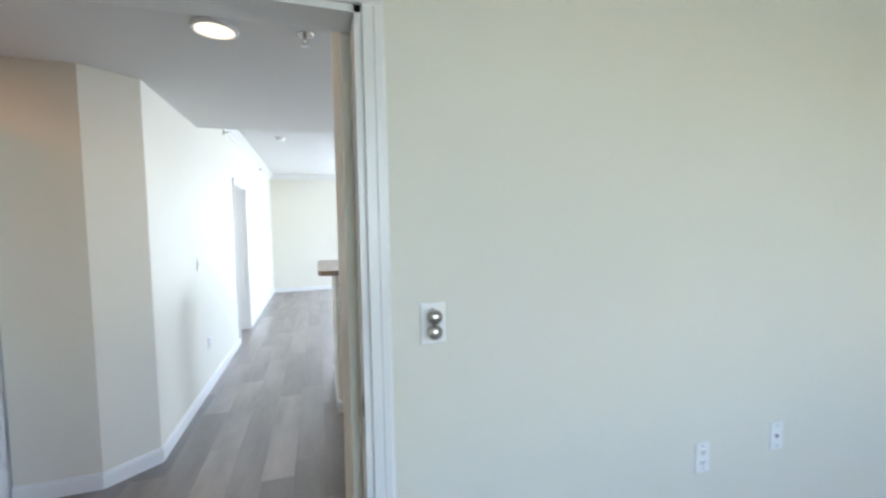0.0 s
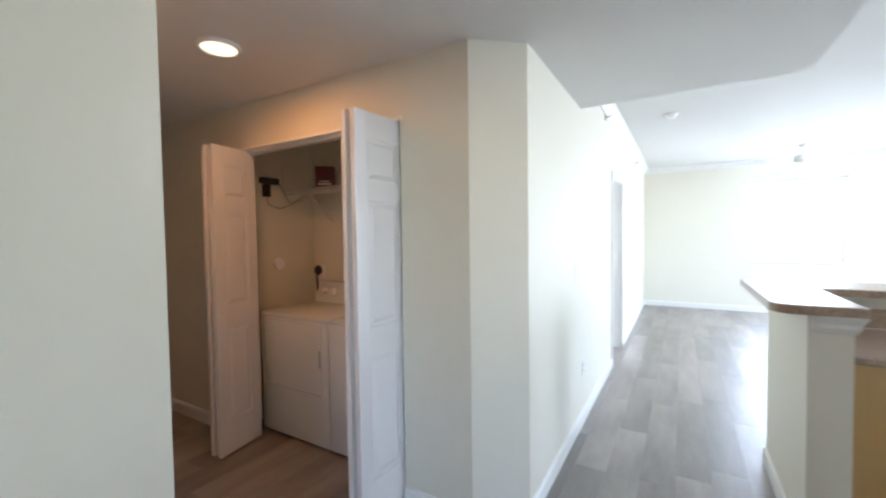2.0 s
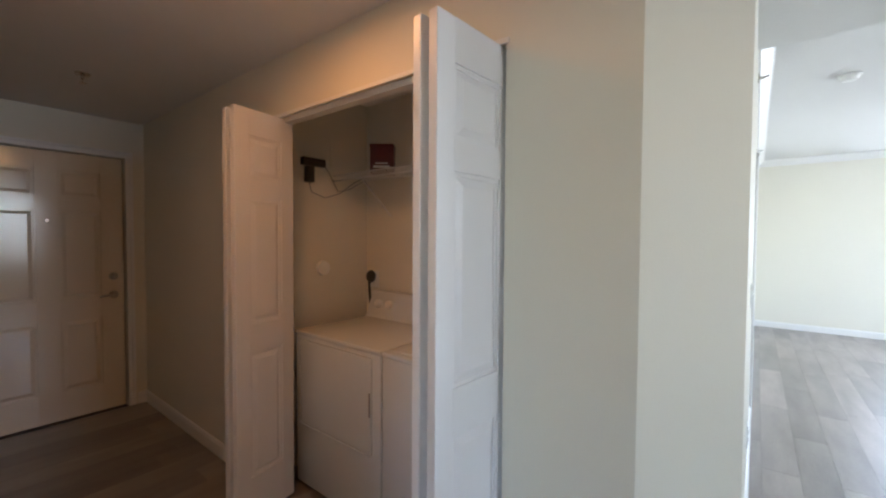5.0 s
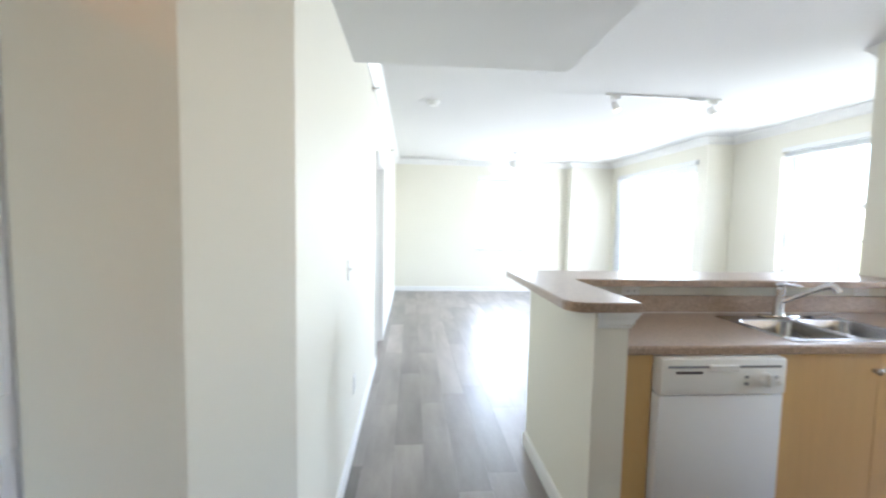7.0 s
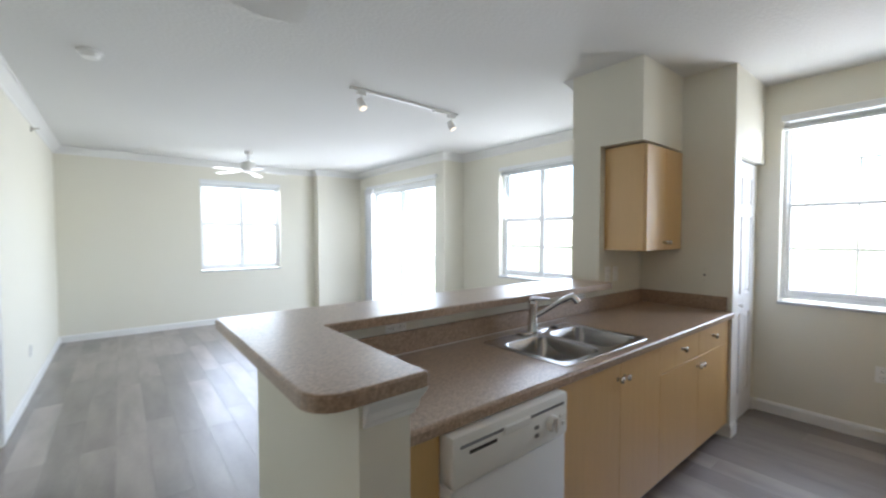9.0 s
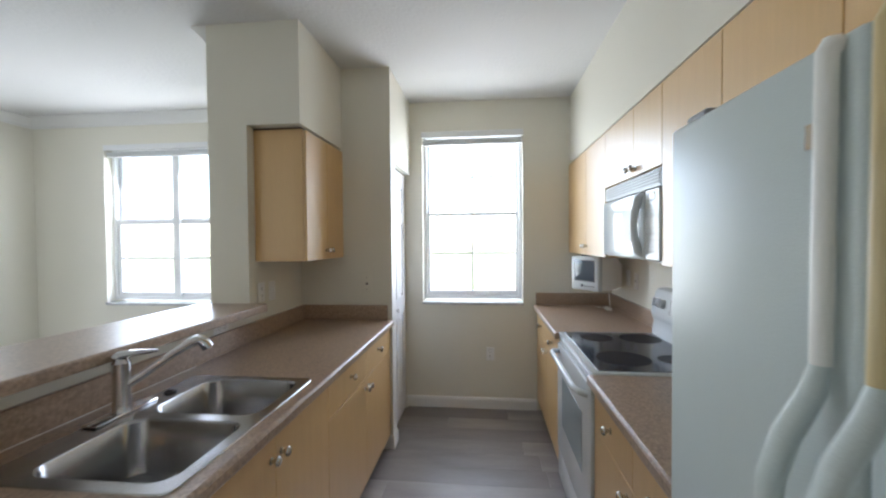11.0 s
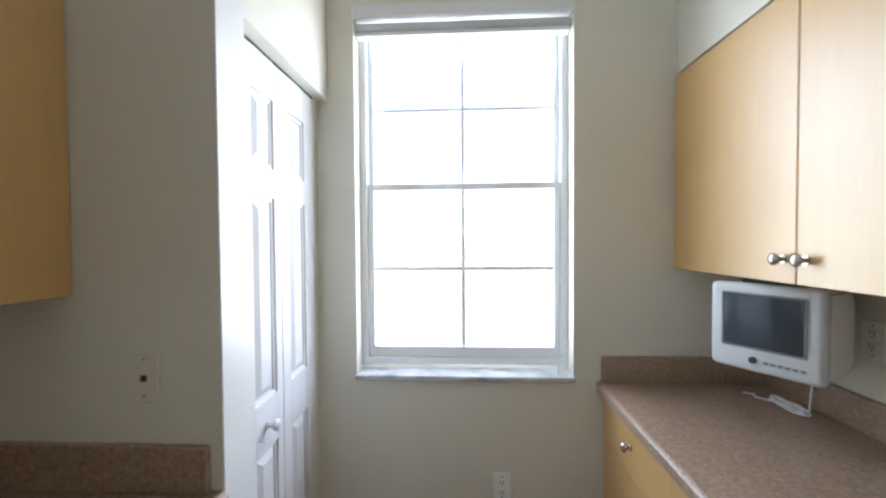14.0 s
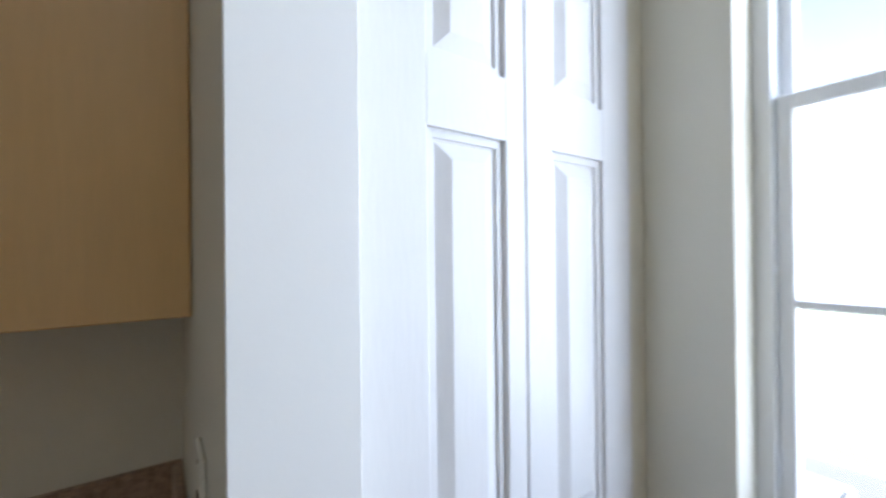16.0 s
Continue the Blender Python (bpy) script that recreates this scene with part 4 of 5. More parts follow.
part("hole_cover", rod(rod(bmesh.new(), (0.185, hd - 0.045, 0.004), (0.185, hd - 0.045, 0.010), 0.022, 0.020, 20), (0.185, hd - 0.045, 0.010), (0.185, hd - 0.045, 0.014), 0.012, 0.010, 16), BLACKP, sink, "dark plug over the spare faucet hole", True)

faucet = thing("faucet", "chrome single-lever kitchen faucet with pull-out spout", "faucet", 1.715, 5.035, 0.918)
bm = bmesh.new()
box(bm, -0.115, -0.028, 0, 0.115, 0.028, 0.010, 0.006, 2)
part("deck_plate", bm, CHROME, faucet, "", True)
bm = bmesh.new()
tube(bm, [(0, 0, 0.008), (0, 0, 0.03), (0, 0, 0.12), (0, 0, 0.165), (0, 0, 0.178)], [0.032, 0.027, 0.025, 0.028, 0.018], 18)
part("column", bm, CHROME, faucet, "", True)
bm = bmesh.new()
tube(bm, [(0, -0.005, 0.085), (0.03, -0.045, 0.115), (0.09, -0.105, 0.170), (0.125, -0.145, 0.200), (0.145, -0.165, 0.208)], [0.016, 0.014, 0.014, 0.017, 0.019], 14)
tube(bm, [(0.140, -0.160, 0.212), (0.152, -0.174, 0.196), (0.160, -0.184, 0.176)], [0.018, 0.021, 0.020], 14)
part("spout", bm, CHROME, faucet, "", True)
bm = bmesh.new()
tube(bm, [(-0.012, 0.012, 0.180), (0.0, 0.0, 0.192), (0.022, -0.024, 0.194), (0.052, -0.058, 0.190), (0.066, -0.074, 0.188)], [0.018, 0.024, 0.019, 0.013, 0.006], 12)
for v in bm.verts:
    v.co.z = 0.188 + (v.co.z - 0.188) * 0.55
part("lever", bm, CHROME, faucet, "", True)


# ---- plates ----
def wall_plate(m, kind, label, wide=0.07, high=0.115, coat=None):
    """A cover plate: x along the wall, standing towards -y."""
    category = {"outlet": "outlet", "switch": "light switch", "jack": "wall jack", "dimmer": "dimmer"}[kind]
    p = tagged(new({"outlet": "outlet", "switch": "light_switch", "jack": "phone_jack", "dimmer": "dimmer_switch"}[kind]), label, category)
    p.matrix_world = m
    part("plate", bx(-wide / 2, -0.006, -high / 2, wide / 2, 0.0, high / 2, bevel=0.0025), coat or PLATE, p)
    if kind == "outlet":
        for z in (-0.02, 0.02):
            s = part("socket", bx(-0.016, -0.0085, z - 0.0135, 0.016, -0.005, z + 0.0135, bevel=0.003), PLATE, p)
            for x in (-0.006, 0.006):
                part("slot", bx(x - 0.0013, -0.0092, z - 0.002, x + 0.0013, -0.0078, z + 0.007), SLOT, s)
            part("slot", bx(-0.0022, -0.0092, z - 0.010, 0.0022, -0.0078, z - 0.006), SLOT, s)
    elif kind == "switch":
        part("toggle", bx(-0.005, -0.017, -0.002, 0.005, -0.005, 0.012, bevel=0.002), PLATE, p)
    elif kind == "jack":
        part("socket", bx(-0.007, -0.0075, -0.008, 0.007, -0.005, 0.006), SLOT, p)
    for z in (-0.042, 0.042):
        part("screw", rod(bmesh.new(), (0, -0.005, z), (0, -0.0072, z), 0.003, sides=8), NICKEL, p)
    return p


FACE_S, FACE_N, FACE_W, FACE_E = 0, 180, -90, 90
wall_plate(pose(2.765, BY - 0.0005, 1.175), "outlet", "white duplex outlet over the counter")
wall_plate(pose(2.885, BY - 0.0005, 1.170), "switch", "white switch plate over the counter")
wall_plate(pose(PX - 0.0005, 4.690, 1.172, 0, 0, FACE_W), "jack", "painted-over phone jack plate beside the pantry", coat=PAINT)
wall_plate(pose(0.88, BY - 0.0005, 1.042, 0, 90, 0), "outlet", "white outlet set sideways under the bar", 0.062, 0.112)
wall_plate(pose(2.40, BY - 0.0005, 1.042, 0, 90, 0), "outlet", "white outlet set sideways under the bar", 0.062, 0.112)
wall_plate(pose(EAST_X - 0.0005, 3.818, 0.480, 0, 0, FACE_W), "outlet", "white duplex outlet under the kitchen window")
wall_plate(pose(3.63, SOUTH_Y + 0.0005, 1.185, 0, 0, FACE_N), "outlet", "white duplex outlet behind the small television")
wall_plate(pose(3.48, SOUTH_Y + 0.0005, 1.175, 0, 0, FACE_N), "jack", "white cable jack plate over the counter")
wall_plate(pose(LONG_X + 0.0005, 5.12, 1.16, 0, 0, FACE_E), "switch", "white light switch on the long wall")
wall_plate(pose(LONG_X + 0.0005, 5.34, 0.42, 0, 0, FACE_E), "outlet", "white outlet low on the long wall")
wall_plate(pose(LONG_X + 0.0005, 8.9, 0.40, 0, 0, FACE_E), "outlet", "white outlet low on the long wall")
wall_plate(pose(JAMB_X - 0.0005, 2.870, 1.16, 0, 0, FACE_W), "switch", "white light switch beside the den doorway", 0.07, 0.10)
wall_plate(pose(1.526, DEN_Y - 0.0005, 0.575), "outlet", "white outlet low on the den wall")
wall_plate(pose(1.915, DEN_Y - 0.0005, 0.590), "jack", "white cable jack low on the den wall")
dim = wall_plate(pose(0.495, DEN_Y - 0.0005, 1.172), "dimmer", "white plate with two satin nickel dimmer knobs", 0.075, 0.12)
for z in (0.022, -0.022):
    part("knob", ball(rod(bmesh.new(), (0, -0.004, z), (0, -0.026, z), 0.018, 0.021, 18), (0, -0.028, z), 0.022, 0.014, 0.0215, 18, 10), NICKEL, dim, "satin nickel round knob", True)


# ---- kitchen, wall cabinets ----
def wall_cabinet(label, x0, x1, y_back, y_face, face, z0, z1, doors):
    """A wall unit; doors are (x0, x1, knob_x, knob_z)."""
    c = thing("wall_cabinet", label, "kitchen cabinet", (x0 + x1) / 2, y_back, z0, group="wall cabinets")
    mx = (x0 + x1) / 2
    f = y_face - y_back
    s = -1 if face > 0 else 1
    lo, hi = sorted((0, f + s * 0.021))
    part("body", bx(x0 - mx + 0.0005, lo, 0, x1 - mx - 0.0005, hi, z1 - z0, bevel=0.001), MAPLE, c)
    lo, hi = sorted((f, f + s * 0.019))
    for a, b, kx, kz in doors:
        d = part("door", bx(a - mx + 0.0015, lo, 0.001, b - mx - 0.0015, hi, z1 - z0 - 0.006, bevel=0.0018), MAPLE, c)
        knob_at(d, kx - mx, f, kz - z0, face)
    part("shadow_gap", bx(x0 - mx, min(0, f + s * 0.03), z1 - z0, x1 - mx, max(0, f + s * 0.03), z1 - z0 + 0.010), DARKGAP, c, "dark gap under the soffit")
    return c


wall_cabinet("maple two-door wall cabinet under a soffit", 2.716, PX, BY, 4.858, -1, 1.358, 2.106, [(2.716, 3.014, 2.986, 1.415), (3.014, PX, 3.042, 1.415)])
UF = 3.150
wall_cabinet("maple two-door wall cabinet above the small television", 3.005, EAST_X - 0.004, SOUTH_Y, UF, 1, 1.362, 2.106, [(3.005, 3.462, 3.430, 1.425), (3.462, EAST_X - 0.004, 3.500, 1.425)])
wall_cabinet("short maple wall cabinet over the microwave", 2.240, 3.005, SOUTH_Y, UF, 1, 1.770, 2.106, [(2.240, 2.552, 2.522, 1.805), (2.552, 3.005, 2.585, 1.805)])
wall_cabinet("maple wall cabinet beside the refrigerator", 1.42, 2.240, SOUTH_Y, UF, 1, 1.362, 2.106, [(1.42, 1.83, 1.795, 1.425), (1.83, 2.240, 1.865, 1.425)])
wall_cabinet("short maple wall cabinet over the refrigerator", 0.495, 1.42, SOUTH_Y, UF, 1, 1.80, 2.106, [(0.495, 0.957, 0.92, 1.86), (0.957, 1.42, 0.995, 1.86)])

RF = 3.415
base_cabinet("maple base cabinet with drawers over doors by the window", 2.995, EAST_X - 0.002, RF, SOUTH_Y, 1,
             [(2.995, 3.52, 0.70, 0.870, "drawer", 3.26, 0.785), (3.52, EAST_X - 0.002, 0.70, 0.870, "drawer", 3.78, 0.785),
              (2.995, 3.52, 0.10, 0.698, "door", 3.49, 0.655), (3.52, EAST_X - 0.002, 0.10, 0.698, "door", 3.55, 0.655)])
base_cabinet("narrow maple base cabinet between range and refrigerator", 1.42, 2.228, RF, SOUTH_Y, 1,
             [(1.42, 1.80, 0.70, 0.870, "drawer", 1.61, 0.785), (1.80, 2.228, 0.70, 0.870, "drawer", 2.01, 0.785),
              (1.42, 1.80, 0.10, 0.698, "door", 1.77, 0.655), (1.80, 2.228, 0.10, 0.698, "door", 1.84, 0.655)])


def range_top(label, x0, x1, window_end):
    t = thing("countertop", label, "countertop", x0, SOUTH_Y, 0.9)
    bm = bmesh.new()
    nosing(bm, 0, x1 - x0, 3.445 - SOUTH_Y, 0, -1, -0.026, 0.014)
    part("worktop", bm, LAMINATE, t)
    bm = bmesh.new()
    box(bm, 0, 0.001, 0.0142, x1 - x0, 0.020, 0.118, 0.003)
    if window_end:
        box(bm, x1 - x0 - 0.020, 0.021, 0.0142, x1 - x0 - 0.001, 3.428 - SOUTH_Y, 0.118, 0.003)
    part("backsplash", bm, LAMINATE, t)


range_top("brown speckled laminate countertop by the window", 2.992, EAST_X - 0.001, True)
range_top("short brown laminate countertop beside the range", 1.42, 2.230, False)

# ---- range ----
rg = thing("range", "white electric range with black ceramic cooktop", "range", 2.611, SOUTH_Y - 0.012, 0)
RW = 0.378
part("body", bx(-RW, 0.02, 0.06, RW, 0.60, 0.902), ENAMEL, rg)
part("cooktop_rim", bx(-RW - 0.001, 0.03, 0.902, RW + 0.001, 0.635, 0.922, bevel=0.007, segments=2), ENAMEL, rg, "white enamel rim", True)
ct = part("cooktop", bx(-RW + 0.022, 0.115, 0.9215, RW - 0.022, 0.605, 0.9245, bevel=0.001), COOKTOP, rg, "black speckled ceramic glass")
for x, y, r in ((0.225, 0.455, 0.085), (0.220, 0.225, 0.105), (-0.17, 0.445, 0.118), (-0.18, 0.215, 0.078)):
    b = part("burner", rod(bmesh.new(), (x, y, 0.9235), (x, y, 0.92475), r, sides=40), BURNER, ct, "printed cooking zone")
    bm = bmesh.new()
    tube(bm, [(x + r * math.cos(k * math.tau / 40), y + r * math.sin(k * math.tau / 40), 0.9246) for k in range(41)], 0.0011, 4)
    part("zone_outline", bm, RINGLINE, ct)
bm = bmesh.new()
prof = [(0.0, 0.90), (0.105, 0.90), (0.098, 0.965), (0.092, 1.000), (0.100, 1.020), (0.108, 1.045), (0.082, 1.165), (0.070, 1.182), (0.045, 1.188), (0.0, 1.188)]
a = [bm.verts.new((-RW, y, z)) for y, z in prof]
b = [bm.verts.new((RW, y, z)) for y, z in prof]
for k in range(len(prof)):
    bm.faces.new((a[k], a[(k + 1) % len(prof)], b[(k + 1) % len(prof)], b[k]))
bm.faces.new(a[::-1])
bm.faces.new(b)
bmesh.ops.recalc_face_normals(bm, faces=bm.faces)
bg = part("backguard", bm, ENAMEL, rg, "sloping white control backguard", True)
TIP = 77.8


def on_guard(name, bm, mat, x, up, label="", smooth=False):
    o = part(name, bm, mat, bg, label, smooth)
    y = 0.108 - (0.108 - 0.082) * (up - 1.045) / 0.12
    o.matrix_basis = pose(x, y, up, 90 - TIP, 0, 0) @ pose(0, 0, 0, 0, 0, 180)
    return o


for x in (0.315, 0.245, -0.150, -0.225, -0.30):
    bm = bmesh.new()
    rod(bm, (0, 0, 0), (0, -0.020, 0), 0.027, 0.022, 20)
    box(bm, -0.006, -0.032, -0.024, 0.006, -0.018, 0.024, 0.003)
    on_guard("knob", bm, KNOBGREY, x, 1.110, "light grey burner knob")
on_guard("control_plate", bx(-0.115, -0.004, -0.042, 0.115, 0.0, 0.044, bevel=0.003), ENAMEL, 0.045, 1.105)
bm = bmesh.new()
tube(bm, [(x, -0.0045, z) for x, z in rounded([(-0.112, -0.038), (0.112, -0.038), (0.112, 0.040), (-0.112, 0.040)], [0.018] * 4)] + [(-0.094, -0.0045, -0.038)], 0.0012, 4)
on_guard("plate_outline", bm, GREYP, 0.045, 1.105)
on_guard("clock", bx(-0.015, -0.0062, -0.008, 0.015, -0.003, 0.010), LCD, 0.075, 1.107, "green digital clock")
for i in range(6):
    on_guard("button", bx(-0.009, -0.0062, -0.005, 0.009, -0.003, 0.005), GREYP, -0.005 - 0.026 * (i % 3), 1.118 - 0.022 * (i // 3))
od = part("oven_door", bx(-RW + 0.002, 0.602, 0.235, RW - 0.002, 0.642, 0.862, bevel=0.008, segments=2), ENAMEL, rg, "white oven door", True)
part("oven_window", bx(-0.235, 0.6415, 0.42, 0.235, 0.6440, 0.70, bevel=0.001), OVENGLASS, od, "grey oven window")
bm = bmesh.new()
hp = [(-0.335, 0.642, 0.815), (-0.325, 0.672, 0.82), (-0.28, 0.690, 0.823), (0.28, 0.690, 0.823), (0.325, 0.672, 0.82), (0.335, 0.642, 0.815)]
tube(bm, hp, [0.014, 0.014, 0.013, 0.013, 0.014, 0.014], 10)
part("handle", bm, ENAMEL, od, "white bar handle", True)
part("trim_strip", bx(-RW + 0.002, 0.602, 0.866, RW - 0.002, 0.632, 0.900, bevel=0.003), ENAMEL, rg)
part("storage_drawer", bx(-RW + 0.002, 0.602, 0.065, RW - 0.002, 0.638, 0.230, bevel=0.006, segments=2), ENAMEL, rg, "", True)
part("kick_space", bx(-RW + 0.02, 0.10, 0.0, RW - 0.02, 0.55, 0.06), BLACKP, rg)

# ---- microwave ----
mw = thing("microwave", "white over-the-range microwave with grille and keypad", "microwave", 2.622, SOUTH_Y, 1.376)
MWW, MD = 0.378, 0.350
part("body", bx(-MWW, 0.002, 0.0, MWW, MD - 0.03, 0.388), ENAMEL, mw)
gr = part("grille", bx(-MWW, MD - 0.031, 0.312, MWW, MD, 0.388, bevel=0.004), ENAMEL, mw)
for k in range(5):
    z = 0.322 + k * 0.0125
    part("louvre", bx(-MWW + 0.012, MD - 0.002, z, MWW - 0.012, MD + 0.005, z + 0.0065, bevel=0.002), ENAMEL, gr)
    part("louvre_gap", bx(-MWW + 0.012, MD - 0.001, z + 0.0065, MWW - 0.012, MD + 0.001, z + 0.0125), GREYP, gr)
GLOSSW = material("glossy_white_glass", (0.57, 0.63, 0.645), 0.10, tint=(0.61, 0.66, 0.67), scale=2)
dr = part("door", bx(-0.230, MD - 0.03, 0.004, MWW, MD + 0.012, 0.306, bevel=0.008, segments=2), ENAMEL, mw, "glossy white door", True)
part("door_window", bx(-0.150, MD + 0.0105, 0.080, 0.048, MD + 0.0142, 0.236, bevel=0.001), MWGLASS, dr, "dark meshed window")
part("door_glass", bx(-0.166, MD + 0.0100, 0.02, MWW - 0.012, MD + 0.0128, 0.292, bevel=0.001), GLOSSW, dr, "glossy white glass panel")
bm = bmesh.new()
tube(bm, [(-0.200, MD + 0.003, 0.025), (-0.200, MD + 0.024, 0.04), (-0.193, MD + 0.038, 0.10), (-0.190, MD + 0.041, 0.16), (-0.193, MD + 0.038, 0.215), (-0.200, MD + 0.024, 0.275), (-0.200, MD + 0.003, 0.288)],
     [0.021, 0.019, 0.017, 0.016, 0.017, 0.019, 0.021], 12)
part("handle", bm, ENAMEL, dr, "curved white handle", True)
cpn = part("control_panel", bx(-MWW, MD - 0.03, 0.004, -0.233, MD + 0.008, 0.306, bevel=0.004), ENAMEL, mw)
part("display", bx(-0.338, MD + 0.0075, 0.262, -0.274, MD + 0.0095, 0.288), AMBER, cpn, "amber display window")
for r in range(9):
    for c in range(4):
        if (r, c) in ((1, 3), (8, 0)):
            continue
        x = -0.366 + c * 0.032
        part("key", bx(x + 0.002, MD + 0.0075, 0.236 - r * 0.025, x + 0.021, MD + 0.0086, 0.236 - r * 0.025 + (0.0025 if r in (0, 3, 7) else 0.010)), KEYPRINT, cpn)
for k in range(6):
    part("badge_bar", bx(-0.060 + k * 0.010, MD + 0.0128, 0.036, -0.053 + k * 0.010, MD + 0.0134, 0.040), KEYPRINT, dr, "small line of grey print" if k == 0 else "")
part("display_frame", bx(-0.345, MD + 0.0070, 0.256, -0.267, MD + 0.0082, 0.294), GREYP, cpn, "dark display surround")
part("grease_filter", bx(-0.30, 0.05, -0.006, 0.30, 0.30, 0.0005), BLACKP, mw, "dark underside filter")

# ---- refrigerator ----
fr = thing("refrigerator", "white side-by-side refrigerator with yellowed handle", "refrigerator", 0.965, SOUTH_Y + 0.03, 0)
FD, SPL = 0.645, 0.020
part("body", bx(-0.45, 0, 0.03, 0.45, FD - 0.085, 1.685, bevel=0.004), FRIDGE, fr)
dz = []
for a, b, nm in ((-0.45, SPL - 0.003, "fridge_door"), (SPL + 0.003, 0.45, "freezer_door")):
    dz.append(part(nm, bx(a, FD - 0.078, 0.11, b, FD, 1.692, bevel=0.010, segments=3), FRIDGE, fr, "pebbled white door", True))
for k, (x, sgn) in enumerate(((SPL - 0.034, -1), (SPL + 0.034, 1))):
    up, lowp = [(x, FD + 0.001, 1.681), (x, FD + 0.009, 1.680), (x, FD + 0.012, 1.674), (x, FD + 0.015, 1.33)], []
    bm = tube(bmesh.new(), up, [0.0105, 0.011, 0.011, 0.0105], 10)
    part("handle_upper", bm, YELLOWED if k == 0 else OFFWHITE, dz[k], "yellowed plastic grip" if k == 0 else "cream plastic grip", True)
    bm = tube(bmesh.new(), [(x, FD + 0.015, 1.33), (x, FD + 0.022, 1.30), (x, FD + 0.050, 1.25), (x, FD + 0.066, 1.20), (x, FD + 0.070, 1.12), (x, FD + 0.070, 0.48), (x, FD + 0.055, 0.44), (x, FD - 0.002, 0.43)],
              [0.0095, 0.013, 0.014, 0.0135, 0.012, 0.012, 0.012, 0.011], 10)
    part("handle_lower", bm, FRIDGE, dz[k], "", True)
part("hinge_cover", bx(0.36, FD - 0.10, 1.692, 0.43, FD - 0.02, 1.712, bevel=0.005), GREYP, fr)
part("hinge_cover", bx(-0.43, FD - 0.10, 1.692, -0.36, FD - 0.02, 1.712, bevel=0.005), GREYP, fr)
part("badge", bx(SPL + 0.062, FD - 0.001, 1.575, SPL + 0.078, FD + 0.002, 1.605), NICKEL, dz[1])
part("toe_grille", bx(-0.44, FD - 0.10, 0.0, 0.44, FD - 0.03, 0.10), GREYP, fr)

# ---- small television under the cabinet ----
tv = thing("television", "small white under-cabinet television on a bracket", "television", 3.607, 3.127, 1.092, 30 + 180)
TW, TH = 0.139, 0.255
bm = bmesh.new()
box(bm, -TW, 0.0, 0.0, TW, 0.045, TH, 0.016, 3)
part("bezel", bm, ENAMEL, tv, "white rounded bezel", True)
bm = bmesh.new()
prof = [(-TW + 0.006, 0.006, TW - 0.006, TH - 0.006, 0.03), (-TW + 0.006, 0.006, TW - 0.006, TH - 0.008, 0.15), (-TW + 0.010, 0.010, TW - 0.010, TH - 0.014, 0.19), (-TW + 0.03, 0.02, TW - 0.03, TH - 0.055, 0.27)]
rg4 = [[bm.verts.new(v) for v in ((x0, y, z0), (x1, y, z0), (x1, y, z1), (x0, y, z1))] for x0, z0, x1, z1, y in prof]
for p, q in zip(rg4, rg4[1:]):
    for k in range(4):
        bm.faces.new((p[k], p[(k + 1) % 4], q[(k + 1) % 4], q[k]))
bm.faces.new(rg4[0])
bm.faces.new(rg4[-1])
bmesh.ops.recalc_face_normals(bm, faces=bm.faces)
bmesh.ops.bevel(bm, geom=list(bm.edges), offset=0.012, segments=2, affect="EDGES")
part("shell", bm, OFFWHITE, tv, "cream tapered shell", True)
part("screen", bx(-0.098, -0.003, 0.073, 0.098, 0.004, 0.222, bevel=0.003, segments=2), SCREEN, tv, "dark curved screen", True)
bm = bmesh.new()
for q in ((-0.104, -0.098, 0.067, 0.228), (0.098, 0.104, 0.067, 0.228)):
    box(bm, q[0], -0.004, q[2], q[1], 0.004, q[3], 0.002)
for q in ((0.067, 0.073), (0.222, 0.228)):
    box(bm, -0.098, -0.004, q[0], 0.098, 0.004, q[1], 0.002)
part("screen_surround", bm, GREYP, tv)
part("power_button", rod(bmesh.new(), (-0.020, 0.0, 0.036), (-0.020, -0.006, 0.036), 0.010, sides=16), BLACKP, tv, "black round button", True)
for k in range(6):
    part("button", bx(0.005 + k * 0.017, -0.003, 0.030, 0.017 + k * 0.017, 0.002, 0.038, bevel=0.001), GREYP, tv)
part("bracket", bx(-0.07, 0.04, TH - 0.004, 0.07, 0.20, TH + 0.0125), BLACKP, tv, "black mounting bracket")
cord = thing("coiled_cable", "white coiled cable on the counter", "cable", 3.80, 2.900, 0.9165)
pts = [(-0.12, 0.03, 0.185), (-0.11, 0.02, 0.10), (-0.09, 0.01, 0.03)]
for k in range(64):
    a = k * 0.42
    rr = 1 + 0.25 * math.sin(k * 0.9)
    pts.append((0.055 * rr * math.cos(a) + 0.02 * math.sin(k * 0.3), 0.024 * rr * math.sin(a), 0.004 + 0.010 * abs(math.sin(k * 0.37))))
pts += [(0.09, 0.05, 0.004), (0.11, 0.03, 0.004), (0.13, 0.06, 0.004)]
part("cord", tube(bmesh.new(), pts, 0.0032, 6), PLATE, cord, "", True)

